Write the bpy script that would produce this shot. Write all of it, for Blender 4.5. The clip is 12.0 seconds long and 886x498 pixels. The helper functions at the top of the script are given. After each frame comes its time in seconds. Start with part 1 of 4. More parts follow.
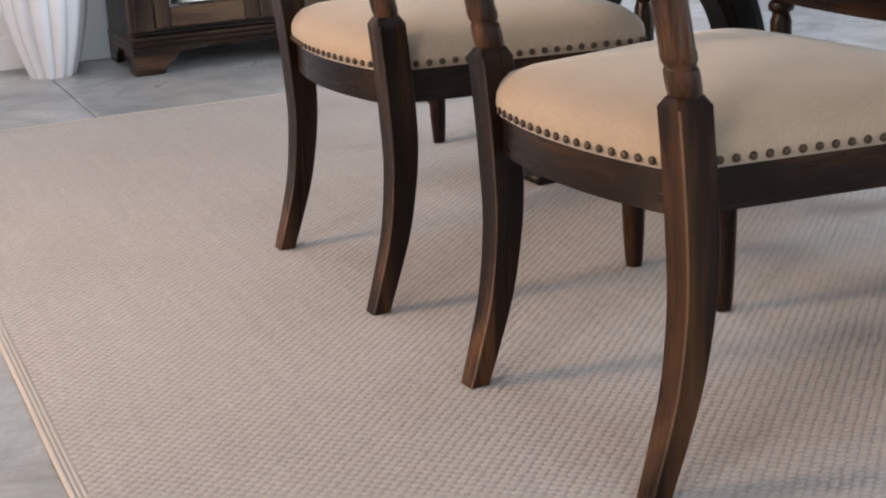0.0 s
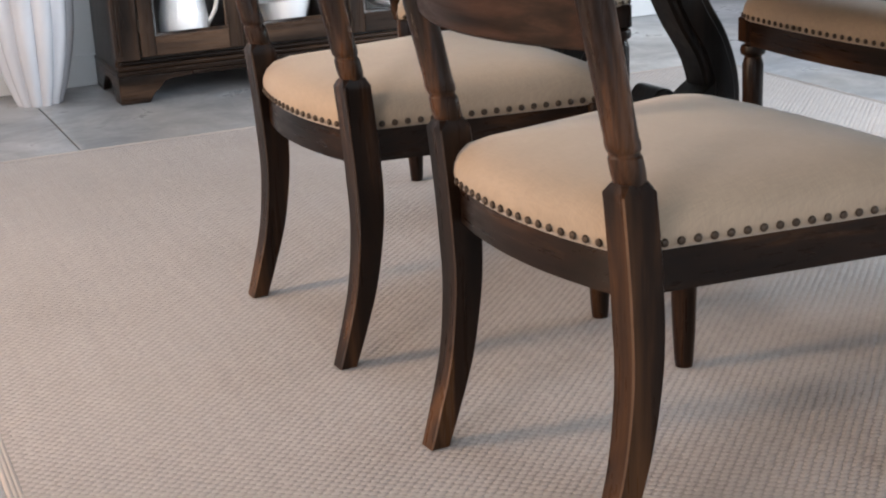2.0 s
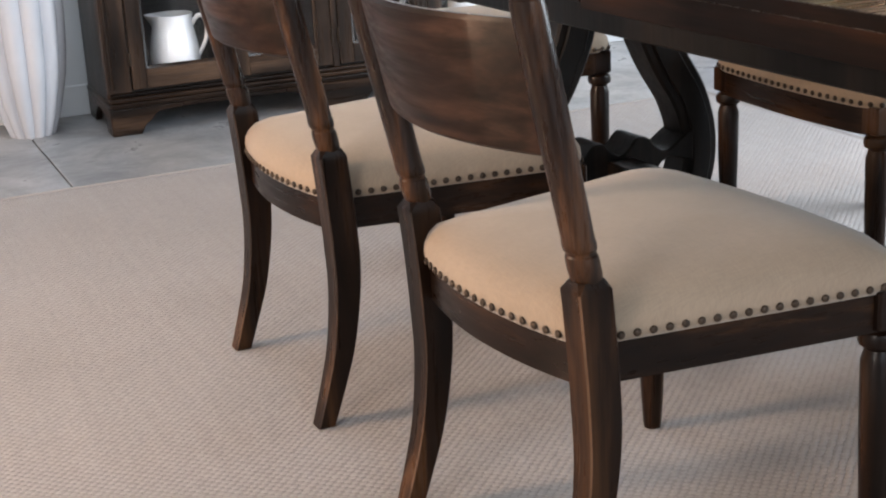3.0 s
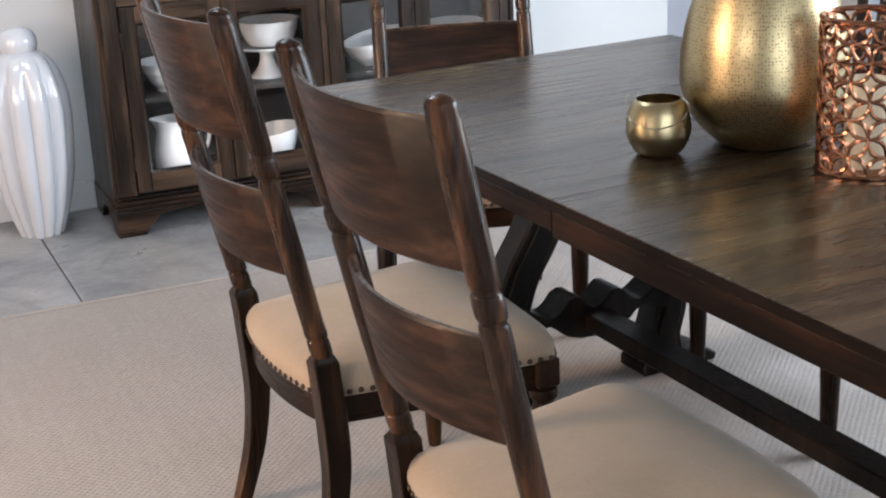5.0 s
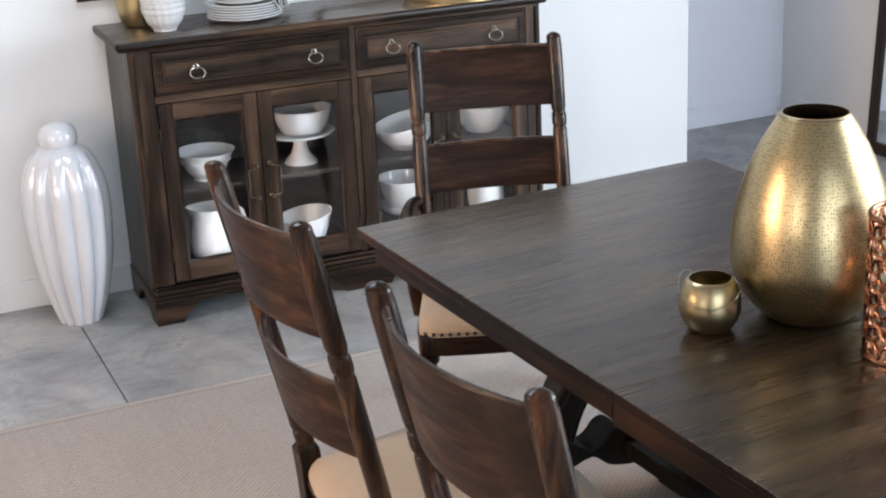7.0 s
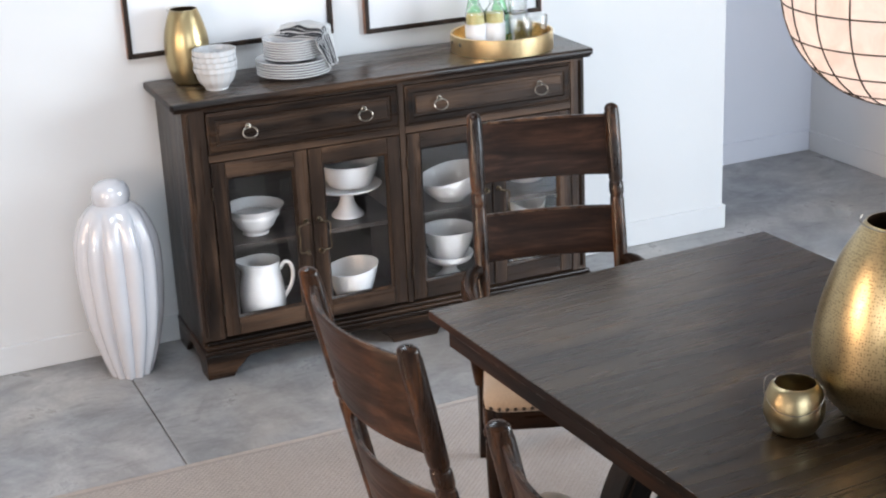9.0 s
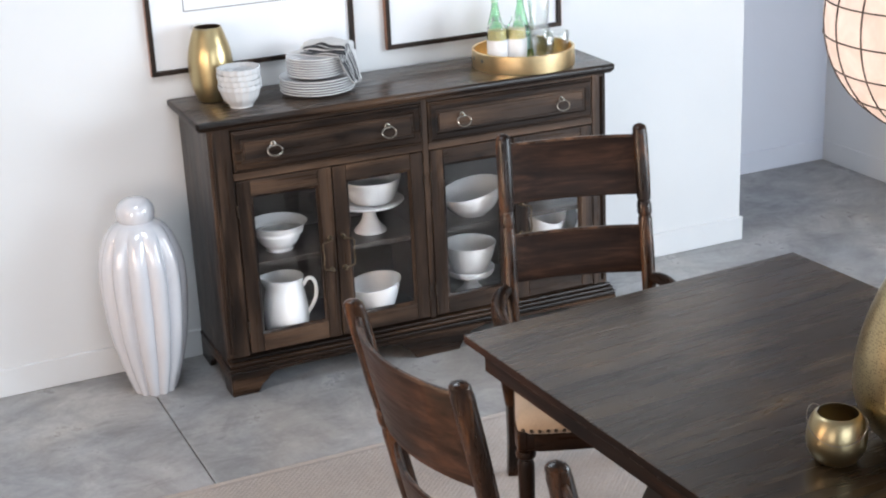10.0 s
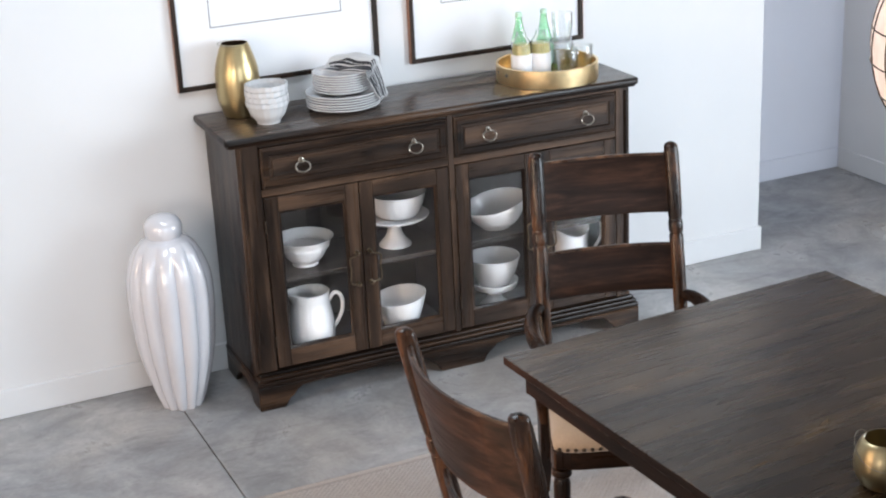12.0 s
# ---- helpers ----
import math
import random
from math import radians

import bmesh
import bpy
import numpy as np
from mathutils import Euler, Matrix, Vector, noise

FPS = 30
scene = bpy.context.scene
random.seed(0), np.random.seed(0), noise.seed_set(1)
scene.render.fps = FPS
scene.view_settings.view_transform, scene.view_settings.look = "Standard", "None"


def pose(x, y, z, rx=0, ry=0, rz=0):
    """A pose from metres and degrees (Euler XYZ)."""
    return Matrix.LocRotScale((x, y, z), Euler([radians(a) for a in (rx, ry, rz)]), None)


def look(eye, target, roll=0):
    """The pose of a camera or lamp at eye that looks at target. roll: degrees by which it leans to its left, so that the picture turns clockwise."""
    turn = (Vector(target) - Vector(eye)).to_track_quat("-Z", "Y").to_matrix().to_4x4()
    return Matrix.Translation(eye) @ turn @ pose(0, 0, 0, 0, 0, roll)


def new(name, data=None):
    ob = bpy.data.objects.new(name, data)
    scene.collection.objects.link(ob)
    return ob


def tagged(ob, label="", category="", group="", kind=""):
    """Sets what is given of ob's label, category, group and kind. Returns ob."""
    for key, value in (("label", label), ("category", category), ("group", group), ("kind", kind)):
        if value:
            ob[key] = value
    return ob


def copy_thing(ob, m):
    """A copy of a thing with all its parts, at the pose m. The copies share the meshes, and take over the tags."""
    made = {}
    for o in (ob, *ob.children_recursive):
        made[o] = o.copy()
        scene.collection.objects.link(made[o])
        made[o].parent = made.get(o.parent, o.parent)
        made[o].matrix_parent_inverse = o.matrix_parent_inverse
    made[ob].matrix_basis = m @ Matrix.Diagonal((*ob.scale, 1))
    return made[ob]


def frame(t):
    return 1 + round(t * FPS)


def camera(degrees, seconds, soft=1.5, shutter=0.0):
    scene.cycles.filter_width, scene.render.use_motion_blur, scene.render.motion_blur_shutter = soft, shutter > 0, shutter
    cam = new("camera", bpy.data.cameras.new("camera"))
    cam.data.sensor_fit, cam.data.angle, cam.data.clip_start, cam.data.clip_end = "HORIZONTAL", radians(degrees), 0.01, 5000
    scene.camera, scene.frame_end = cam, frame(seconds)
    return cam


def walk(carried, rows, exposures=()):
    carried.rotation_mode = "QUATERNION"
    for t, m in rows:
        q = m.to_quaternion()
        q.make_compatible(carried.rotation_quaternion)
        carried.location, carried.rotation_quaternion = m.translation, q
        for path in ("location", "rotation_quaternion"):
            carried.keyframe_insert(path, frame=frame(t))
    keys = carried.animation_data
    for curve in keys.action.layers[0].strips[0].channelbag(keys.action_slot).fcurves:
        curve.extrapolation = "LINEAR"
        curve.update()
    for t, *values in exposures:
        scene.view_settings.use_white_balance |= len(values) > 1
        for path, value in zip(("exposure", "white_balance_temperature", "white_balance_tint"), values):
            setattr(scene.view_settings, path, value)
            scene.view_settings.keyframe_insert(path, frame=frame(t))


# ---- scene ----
cam = camera(33.3, 12.0, 2.1)
PATH = [
    (0, (-0.973, -4.588, 0.829), (-0.214, -2.837, 0.23), -3.0),
    (0.5, (-0.965, -4.588, 0.837), (-0.206, -2.838, 0.237), -3.0),
    (1, (-0.955, -4.598, 0.86), (-0.197, -2.848, 0.258), -3.0),
    (1.5, (-0.939, -4.606, 0.886), (-0.181, -2.856, 0.284), -3.0),
    (2, (-0.917, -4.619, 0.929), (-0.161, -2.868, 0.326), -3.0),
    (2.5, (-0.894, -4.636, 0.983), (-0.141, -2.886, 0.376), -3.1),
    (4.5, (-0.875, -4.766, 1.386), (-0.1225, -3.022, 0.753), -3.1),
    (5, (-0.880, -4.775, 1.49), (-0.1293, -3.032, 0.857), -2.8),
    (5.5, (-0.888, -4.771, 1.59), (-0.138, -3.031, 0.95), -2.8),
    (6, (-0.908, -4.755, 1.702), (-0.159, -3.018, 1.053), -2.8),
    (6.5, (-0.938, -4.742, 1.791), (-0.186, -3.007, 1.138), -2.7),
    (7, (-0.978, -4.72, 1.886), (-0.224, -2.989, 1.226), -2.7),
    (9, (-1.132, -4.622, 2.127), (-0.372, -2.9, 1.453), -2.6),
    (9.5, (-1.166, -4.598, 2.163), (-0.405, -2.876, 1.487), -2.6),
    (10, (-1.211, -4.574, 2.201), (-0.447, -2.855, 1.522), -2.7),
    (10.5, (-1.246, -4.557, 2.23), (-0.479, -2.84, 1.549), -2.7),
    (11, (-1.275, -4.541, 2.25), (-0.506, -2.825, 1.567), -2.7),
    (11.5, (-1.296, -4.531, 2.265), (-0.525, -2.817, 1.581), -2.7),
    (12, (-1.308, -4.525, 2.275), (-0.538, -2.811, 1.59), -2.8),
]
walk(cam, [(t, look(eye, target, roll)) for t, eye, target, roll in PATH])

# ---- light ----
world = bpy.data.worlds.new("sky")
scene.world = world
world.use_nodes = True
sky = world.node_tree.nodes.new("ShaderNodeTexSky")
sky.sky_type = 'NISHITA'
sky.sun_disc = False
sky.sun_elevation, sky.sun_rotation = radians(40), radians(-80)
world.node_tree.links.new(sky.outputs[0], world.node_tree.nodes["Background"].inputs[0])
world.node_tree.nodes["Background"].inputs[1].default_value = 0.1


def window_light(name, eye, target, wide, high, watts, colour, spread=180):
    """An area lamp in a wall or roof opening, for light from outside."""
    data = bpy.data.lights.new(name, 'AREA')
    data.shape, data.size, data.size_y = 'RECTANGLE', wide, high
    data.energy, data.color, data.spread = watts, colour, radians(spread)
    ob = new(name, data)
    ob.matrix_world = look(eye, target)
    return ob


WARM, COOL = (1.0, 0.70, 0.48), (0.78, 0.89, 1.0)
# Warm light of the west window.
window_light("window_light_terrace", (-3.55, -1.95, 1.40), (0, -2.3, 0.4), 0.65, 1.5, 48, WARM, 95)
# Added fill at an unseen west opening, brightens left wall, vase and floor.
window_light("window_light_terrace", (-3.55, -5.0, 1.45), (-0.5, -0.6, 0.7), 1.1, 1.6, 87, (1.0, 0.90, 0.83))
window_light("window_light_street", (3.40, -3.2, 1.5), (1.3, -2.6, 0.0), 2.2, 1.9, 222, COOL)
window_light("window_light_front", (0.4, -7.4, 1.6), (1.0, 0, 1.2), 3.2, 2.1, 119, (0.80, 0.888, 0.99))
window_light("skylight_light", (-0.3, -1.2, 3.02), (-0.3, -1.1999, 0.0), 1.1, 0.7, 36, COOL)


# ---- materials ----
def shader(name, rough=0.5, metal=0.0, colour=(0.5, 0.5, 0.5)):
    m = bpy.data.materials.new(name)
    m.use_nodes = True
    nt = m.node_tree
    b = nt.nodes["Principled BSDF"]
    b.inputs["Roughness"].default_value = rough
    b.inputs["Metallic"].default_value = metal
    b.inputs["Base Color"].default_value = (*colour, 1)
    return m, nt, b


def node(nt, kind, **values):
    n = nt.nodes.new("ShaderNode" + kind)
    for key, value in values.items():
        if key in n.inputs:
            n.inputs[key].default_value = value
        else:
            n.inputs[int(key[1:])].default_value = value
    return n


def ramp(nt, source, stops):
    r = nt.nodes.new("ShaderNodeValToRGB")
    els = r.color_ramp.elements
    while len(els) < len(stops):
        els.new(0.5)
    for e, (p, c) in zip(els, stops):
        e.position, e.color = p, (*c, 1)
    nt.links.new(source, r.inputs[0])
    return r.outputs[0]


def coords(nt, scale=(1, 1, 1), shift=0.0):
    """Object coordinates, stretched, and shifted by each object's own random number."""
    tc, mp = nt.nodes.new("ShaderNodeTexCoord"), nt.nodes.new("ShaderNodeMapping")
    mp.inputs["Scale"].default_value = scale
    nt.links.new(tc.outputs["Object"], mp.inputs["Vector"])
    if shift:
        info, mul = nt.nodes.new("ShaderNodeObjectInfo"), nt.nodes.new("ShaderNodeMath")
        mul.operation = 'MULTIPLY'
        mul.inputs[1].default_value = shift
        nt.links.new(info.outputs["Random"], mul.inputs[0])
        nt.links.new(mul.outputs[0], mp.inputs["Location"])
    return mp.outputs[0]


def noise_of(nt, vec, scale, detail=4.0, rough=0.6, distort=0.0):
    n = node(nt, "TexNoise", Scale=scale, Detail=detail, Roughness=rough, Distortion=distort)
    nt.links.new(vec, n.inputs["Vector"])
    return n.outputs["Fac"]


def mix(nt, fac, a, b, mode='MIX'):
    m = nt.nodes.new("ShaderNodeMix")
    m.data_type, m.blend_type = 'RGBA', mode
    for i, v in ((0, fac), (6, a), (7, b)):
        if isinstance(v, (int, float)):
            m.inputs[i].default_value = v
        elif isinstance(v, tuple):
            m.inputs[i].default_value = (*v, 1)
        else:
            nt.links.new(v, m.inputs[i])
    return m.outputs[2]


def bump(nt, b, height, strength, distance):
    n = node(nt, "Bump", Strength=strength, Distance=distance)
    nt.links.new(height, n.inputs["Height"])
    nt.links.new(n.outputs[0], b.inputs["Normal"])


def wood(name, axis, dark, mid, light, rough=0.30, streak=1.0, gloss=0.21, knots=0.0, tight=1.0):
    """Stained wood with its grain along one axis: fine pores, broad streaks, blotched stain."""
    m, nt, b = shader(name, rough)
    fine = [90.0, 90.0, 90.0]
    fine[axis] = 4.0
    broad = [16.0 * tight] * 3
    broad[axis] = 1.3 * tight
    grain = noise_of(nt, coords(nt, fine, 7.0), 1.0, 5.0, 0.65)
    band = noise_of(nt, coords(nt, broad, 11.0), 1.0, 5.0, 0.62, 0.35)
    blot = noise_of(nt, coords(nt, (1, 1, 1), 5.0), 5.0, 3.0, 0.5)
    base = ramp(nt, band, [(0.34, dark), (0.50, mid), (0.66, light)])
    base = mix(nt, 0.55 * streak, base, ramp(nt, grain, [(0.33, (0.35, 0.33, 0.32)), (0.6, (1.0, 1.0, 1.0))]), 'MULTIPLY')
    base = mix(nt, 0.5, base, ramp(nt, blot, [(0.3, (0.48, 0.45, 0.43)), (0.7, (1.5, 1.42, 1.33))]), 'MULTIPLY')
    if knots:
        wide = [9.0, 9.0, 9.0]
        wide[axis] = 4.5
        vor = node(nt, "TexVoronoi", Scale=1.0, Randomness=1.0)
        nt.links.new(coords(nt, wide, 17.0), vor.inputs["Vector"])
        base = mix(nt, knots, base, ramp(nt, vor.outputs["Distance"], [(0.05, (0.22, 0.20, 0.19)), (0.11, (0.75, 0.70, 0.66)), (0.2, (1.0, 1.0, 1.0))]), 'MULTIPLY')
    nt.links.new(base, b.inputs["Base Color"])
    nt.links.new(ramp(nt, grain, [(0.3, (rough + 0.16,) * 3), (0.7, (rough - 0.06,) * 3)]), b.inputs["Roughness"])
    bump(nt, b, grain, 0.08, 0.0015)
    b.inputs["Specular IOR Level"].default_value = gloss
    return m


D, M_, L = (0.0042, 0.0021, 0.0013), (0.0140, 0.0066, 0.0036), (0.060, 0.0275, 0.0122)
WOOD = [wood("stained_wood_" + n, i, D, M_, L, 0.27, 0.9, 0.17) for i, n in enumerate("xyz")]
POSTW = wood("turned_post_wood", 2, (0.0055, 0.0024, 0.0014), (0.0185, 0.0083, 0.0043), (0.095, 0.0415, 0.0180), 0.25, 0.9, 0.26, tight=1.8)
SLATW = wood("back_slat_wood", 1, (0.0085, 0.0041, 0.0027), (0.0205, 0.0101, 0.0065), (0.047, 0.0232, 0.0150), 0.34, 0.9, 0.14, tight=1.9)
# Pale wood for rubbed leg edges, and for the sheen painted on slat tops.
RUBSHEENW = wood("rubbed_and_sheen_edge_wood", 2, (0.008, 0.004, 0.0025), (0.040, 0.020, 0.011), (0.14, 0.075, 0.042), 0.26, 0.8, 0.32)
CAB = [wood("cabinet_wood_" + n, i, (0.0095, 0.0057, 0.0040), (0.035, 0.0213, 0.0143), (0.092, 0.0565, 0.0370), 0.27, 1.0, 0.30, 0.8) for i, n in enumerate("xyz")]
# Darker cabinet wood: glazed mouldings, and also side panels, feet and plinth.
CABDARK = [wood("dark_cabinet_wood_" + n, i, (0.0048, 0.0028, 0.0019), (0.0175, 0.0098, 0.0062), (0.066, 0.0385, 0.0235), 0.27, 1.0, 0.22, 0.5) for i, n in enumerate("xyz")]
# The top's grey sheen is partly put into this paler wood colour.
CABTOP = wood("cabinet_top_sheen_wood", 0, (0.018, 0.0118, 0.0085), (0.046, 0.0300, 0.0212), (0.092, 0.060, 0.041), 0.22, 1.0, 0.60)
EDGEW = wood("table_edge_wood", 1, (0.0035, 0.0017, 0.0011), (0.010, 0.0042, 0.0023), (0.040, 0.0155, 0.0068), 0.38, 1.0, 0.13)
DARKW = wood("dark_base_wood", 2, (0.003, 0.0024, 0.002), (0.006, 0.0044, 0.0035), (0.015, 0.0098, 0.007), 0.36, 1.0, 0.16)

INNERW = wood("cabinet_inside_wood", 0, (0.012, 0.0100, 0.0090), (0.024, 0.0205, 0.0190), (0.045, 0.037, 0.033), 0.34, 1.0, 0.45)


def table_wood():
    """Hand-finished plank top: broad soft streaks across, a few dark gouges, a worn satin sheen."""
    m, nt, b = shader("table_top_wood", 0.26)
    broad = noise_of(nt, coords(nt, (1.0, 6.5, 6.5)), 1.0, 4.0, 0.50, 2.2)
    streak = noise_of(nt, coords(nt, (1.6, 26.0, 26.0)), 1.0, 5.0, 0.62, 1.4)
    pore = noise_of(nt, coords(nt, (9.0, 150.0, 150.0)), 1.0, 3.0, 0.6)
    blot = noise_of(nt, coords(nt), 3.2, 4.0, 0.55)
    gouge = noise_of(nt, coords(nt, (7.0, 70.0, 70.0), 0.0), 1.0, 2.0, 0.5, 0.4)
    col = ramp(nt, broad, [(0.32, (0.0120, 0.0070, 0.0036)), (0.50, (0.0305, 0.0188, 0.0098)), (0.68, (0.068, 0.0430, 0.0218))])
    col = mix(nt, 0.6, col, ramp(nt, streak, [(0.32, (0.66, 0.65, 0.64)), (0.68, (1.40, 1.36, 1.32))]), 'MULTIPLY')
    col = mix(nt, 0.3, col, ramp(nt, pore, [(0.3, (0.6, 0.6, 0.6)), (0.6, (1.1, 1.1, 1.1))]), 'MULTIPLY')
    col = mix(nt, 0.5, col, ramp(nt, blot, [(0.3, (0.65, 0.62, 0.6)), (0.7, (1.3, 1.28, 1.25))]), 'MULTIPLY')
    mark = ramp(nt, gouge, [(0.68, (1.0, 1.0, 1.0)), (0.73, (0.30, 0.29, 0.28))])
    nt.links.new(mix(nt, 1.0, col, mark, 'MULTIPLY'), b.inputs["Base Color"])
    nt.links.new(ramp(nt, streak, [(0.3, (0.31,) * 3), (0.7, (0.23,) * 3)]), b.inputs["Roughness"])
    bump(nt, b, streak, 0.045, 0.002)
    b.inputs["Specular IOR Level"].default_value = 0.56
    return m


TOPW = table_wood()
BLACKW = wood("black_frame_wood", 2, (0.012, 0.008, 0.006), (0.028, 0.018, 0.013), (0.05, 0.03, 0.02), 0.4)


def plain(name, colour, rough=0.5, metal=0.0, vary=0.06, scale=8.0, relief=0.0, spec=None):
    m, nt, b = shader(name, rough, metal)
    f = noise_of(nt, coords(nt, (1, 1, 1), 3.0), scale, 5.0)
    lo = tuple(c * (1 - vary) for c in colour)
    hi = tuple(min(1.0, c * (1 + vary)) for c in colour)
    nt.links.new(ramp(nt, f, [(0.3, lo), (0.7, hi)]), b.inputs["Base Color"])
    if relief:
        bump(nt, b, noise_of(nt, coords(nt), 180.0, 3.0), 0.3, relief)
    return m


WALL = plain("white_wall_paint", (0.715, 0.712, 0.715), 0.75, vary=0.02, scale=1.3, relief=0.0006)
# The ceiling is out of view; its grey only lowers bounce and reflections.
CEIL = plain("bounce_cutting_ceiling_grey", (0.28, 0.28, 0.285), 0.8, vary=0.02, scale=1.0)
GREIGE = plain("greige_wall_paint", (0.76, 0.75, 0.75), 0.8, vary=0.03, scale=1.3)
# The recess's blue sky light is put into this paint's colour.
BLUELIT = plain("sky_tinted_wall_paint", (0.70, 0.72, 0.80), 0.75, vary=0.02, scale=1.3)
TRIM = plain("white_trim_paint", (0.71, 0.71, 0.715), 0.45, vary=0.02)
CERAMIC = plain("white_ceramic", (0.59, 0.592, 0.60), 0.14, vary=0.02)
VASEW = plain("white_glazed_vase", (0.60, 0.60, 0.635), 0.05, vary=0.02)
VASEW.node_tree.nodes["Principled BSDF"].inputs["Coat Weight"].default_value = 1.0
IRON = plain("aged_iron", (0.14, 0.12, 0.10), 0.42, 0.9, 0.25, 60)
HINGE = plain("dark_bronze_hinge", (0.06, 0.045, 0.035), 0.45, 0.8, 0.25, 60)
NICKEL = plain("aged_nickel", (0.33, 0.30, 0.26), 0.30, 1.0, 0.2, 60)
BRASSD = plain("aged_brass", (0.16, 0.125, 0.085), 0.32, 1.0, 0.3, 60)
BRONZE = plain("bronze_nail", (0.045, 0.030, 0.020), 0.45, 0.2, 0.3, 90)
BRONZE.node_tree.nodes["Principled BSDF"].inputs["Specular IOR Level"].default_value = 0.2
COPPER = plain("copper", (0.36, 0.170, 0.100), 0.24, 1.0, 0.15, 30)
TRAYG = plain("gold_leaf", (0.88, 0.67, 0.37), 0.34, 1.0, 0.10, 25)
WAX = plain("ivory_wax", (0.78, 0.68, 0.50), 0.5, vary=0.04)
PAPER = plain("white_paper", (0.79, 0.79, 0.81), 0.9, vary=0.01)
INK = plain("grey_ink", (0.10, 0.10, 0.11), 0.8)
BULB = plain("frosted_bulb", (0.9, 0.9, 0.85), 0.5)


def concrete():
    """Polished concrete: broad warm and cool clouds, trowelled mottling, scuffs and pale scratches."""
    m, nt, b = shader("polished_concrete", 0.32)
    c = coords(nt)
    big = noise_of(nt, c, 0.9, 6.0, 0.62, 0.8)
    hue = noise_of(nt, coords(nt, (1, 1, 1)), 1.7, 4.0, 0.55, 0.3)
    med = noise_of(nt, c, 4.2, 9.0, 0.72, 0.6)
    scuff = noise_of(nt, coords(nt, (3.2, 9.0, 1.0)), 1.0, 8.0, 0.70, 1.2)
    fine = noise_of(nt, c, 60.0, 4.0, 0.6)
    col = ramp(nt, big, [(0.30, (0.195, 0.192, 0.190)), (0.50, (0.300, 0.297, 0.296)), (0.72, (0.410, 0.406, 0.402))])
    col = mix(nt, 0.8, col, ramp(nt, hue, [(0.35, (0.95, 0.99, 1.05)), (0.65, (1.06, 1.00, 0.94))]), 'MULTIPLY')
    col = mix(nt, 0.62, col, ramp(nt, med, [(0.34, (0.55, 0.55, 0.56)), (0.5, (0.96, 0.96, 0.96)), (0.64, (1.42, 1.41, 1.40))]), 'MULTIPLY')
    col = mix(nt, 0.55, col, ramp(nt, scuff, [(0.36, (0.62, 0.61, 0.61)), (0.46, (1.0, 1.0, 1.0)), (0.62, (1.0, 1.0, 1.0)), (0.70, (1.35, 1.35, 1.34))]), 'MULTIPLY')
    col = mix(nt, 0.30, col, ramp(nt, fine, [(0.35, (0.8, 0.8, 0.8)), (0.65, (1.1, 1.1, 1.1))]), 'MULTIPLY')
    nt.links.new(col, b.inputs["Base Color"])
    nt.links.new(ramp(nt, med, [(0.3, (0.42,) * 3), (0.7, (0.24,) * 3)]), b.inputs["Roughness"])
    bump(nt, b, med, 0.05, 0.002)
    return m


CONCRETE = concrete()


def weave(name, lit, dim):
    """Wool yarn: every knot has its own tone, with fuzz and broad wear over the whole rug."""
    m, nt, b = shader(name, 0.95)
    c = coords(nt)
    geo = nt.nodes.new("ShaderNodeNewGeometry")
    fuzz = noise_of(nt, c, 420.0, 3.0)
    broad = noise_of(nt, c, 2.2, 5.0)
    stripe = noise_of(nt, coords(nt, (40, 1.5, 1)), 1.0, 3.0)
    col = ramp(nt, geo.outputs["Random Per Island"], [(0.0, dim), (1.0, lit)])
    col = mix(nt, 0.6, col, ramp(nt, fuzz, [(0.3, (0.82, 0.82, 0.82)), (0.7, (1.10, 1.10, 1.10))]), 'MULTIPLY')
    col = mix(nt, 0.6, col, ramp(nt, broad, [(0.3, (0.88, 0.87, 0.86)), (0.7, (1.06, 1.06, 1.06))]), 'MULTIPLY')
    col = mix(nt, 0.4, col, ramp(nt, stripe, [(0.3, (0.88, 0.87, 0.86)), (0.7, (1.06, 1.06, 1.06))]), 'MULTIPLY')
    nt.links.new(col, b.inputs["Base Color"])
    bump(nt, b, fuzz, 0.25, 0.0015)
    b.inputs["Sheen Weight"].default_value = 0.12
    return m


# Shade in the gaps between knots is put into this base colour.
RUGGAP = weave("rug_gap_shade_yarn", (0.292, 0.256, 0.237), (0.292, 0.256, 0.237))
RUG = weave("rug_wool_yarn", (0.364, 0.327, 0.307), (0.342, 0.307, 0.288))
RUGCORD = weave("rug_edge_yarn", (0.345, 0.307, 0.284), (0.345, 0.307, 0.284))



def linen(name, colour):
    m, nt, b = shader(name, 0.85)
    c = coords(nt, (1, 1, 1), 2.0)
    wx, wy = noise_of(nt, coords(nt, (900, 60, 60), 3.0), 1.0, 2.0), noise_of(nt, coords(nt, (60, 900, 60), 3.0), 1.0, 2.0)
    broad = noise_of(nt, c, 6.0, 4.0)
    lo, hi = tuple(v * 0.9 for v in colour), tuple(v * 1.06 for v in colour)
    col = ramp(nt, broad, [(0.3, lo), (0.7, hi)])
    col = mix(nt, 0.4, col, ramp(nt, wx, [(0.35, (0.85,) * 3), (0.65, (1.1,) * 3)]), 'MULTIPLY')
    col = mix(nt, 0.4, col, ramp(nt, wy, [(0.35, (0.85,) * 3), (0.65, (1.1,) * 3)]), 'MULTIPLY')
    nt.links.new(col, b.inputs["Base Color"])
    bump(nt, b, wx, 0.12, 0.0008)
    b.inputs["Sheen Weight"].default_value = 0.25
    return m


FABRIC = linen("beige_linen", (0.285, 0.210, 0.147))
NAPKIN = linen("white_cotton", (0.56, 0.555, 0.555))
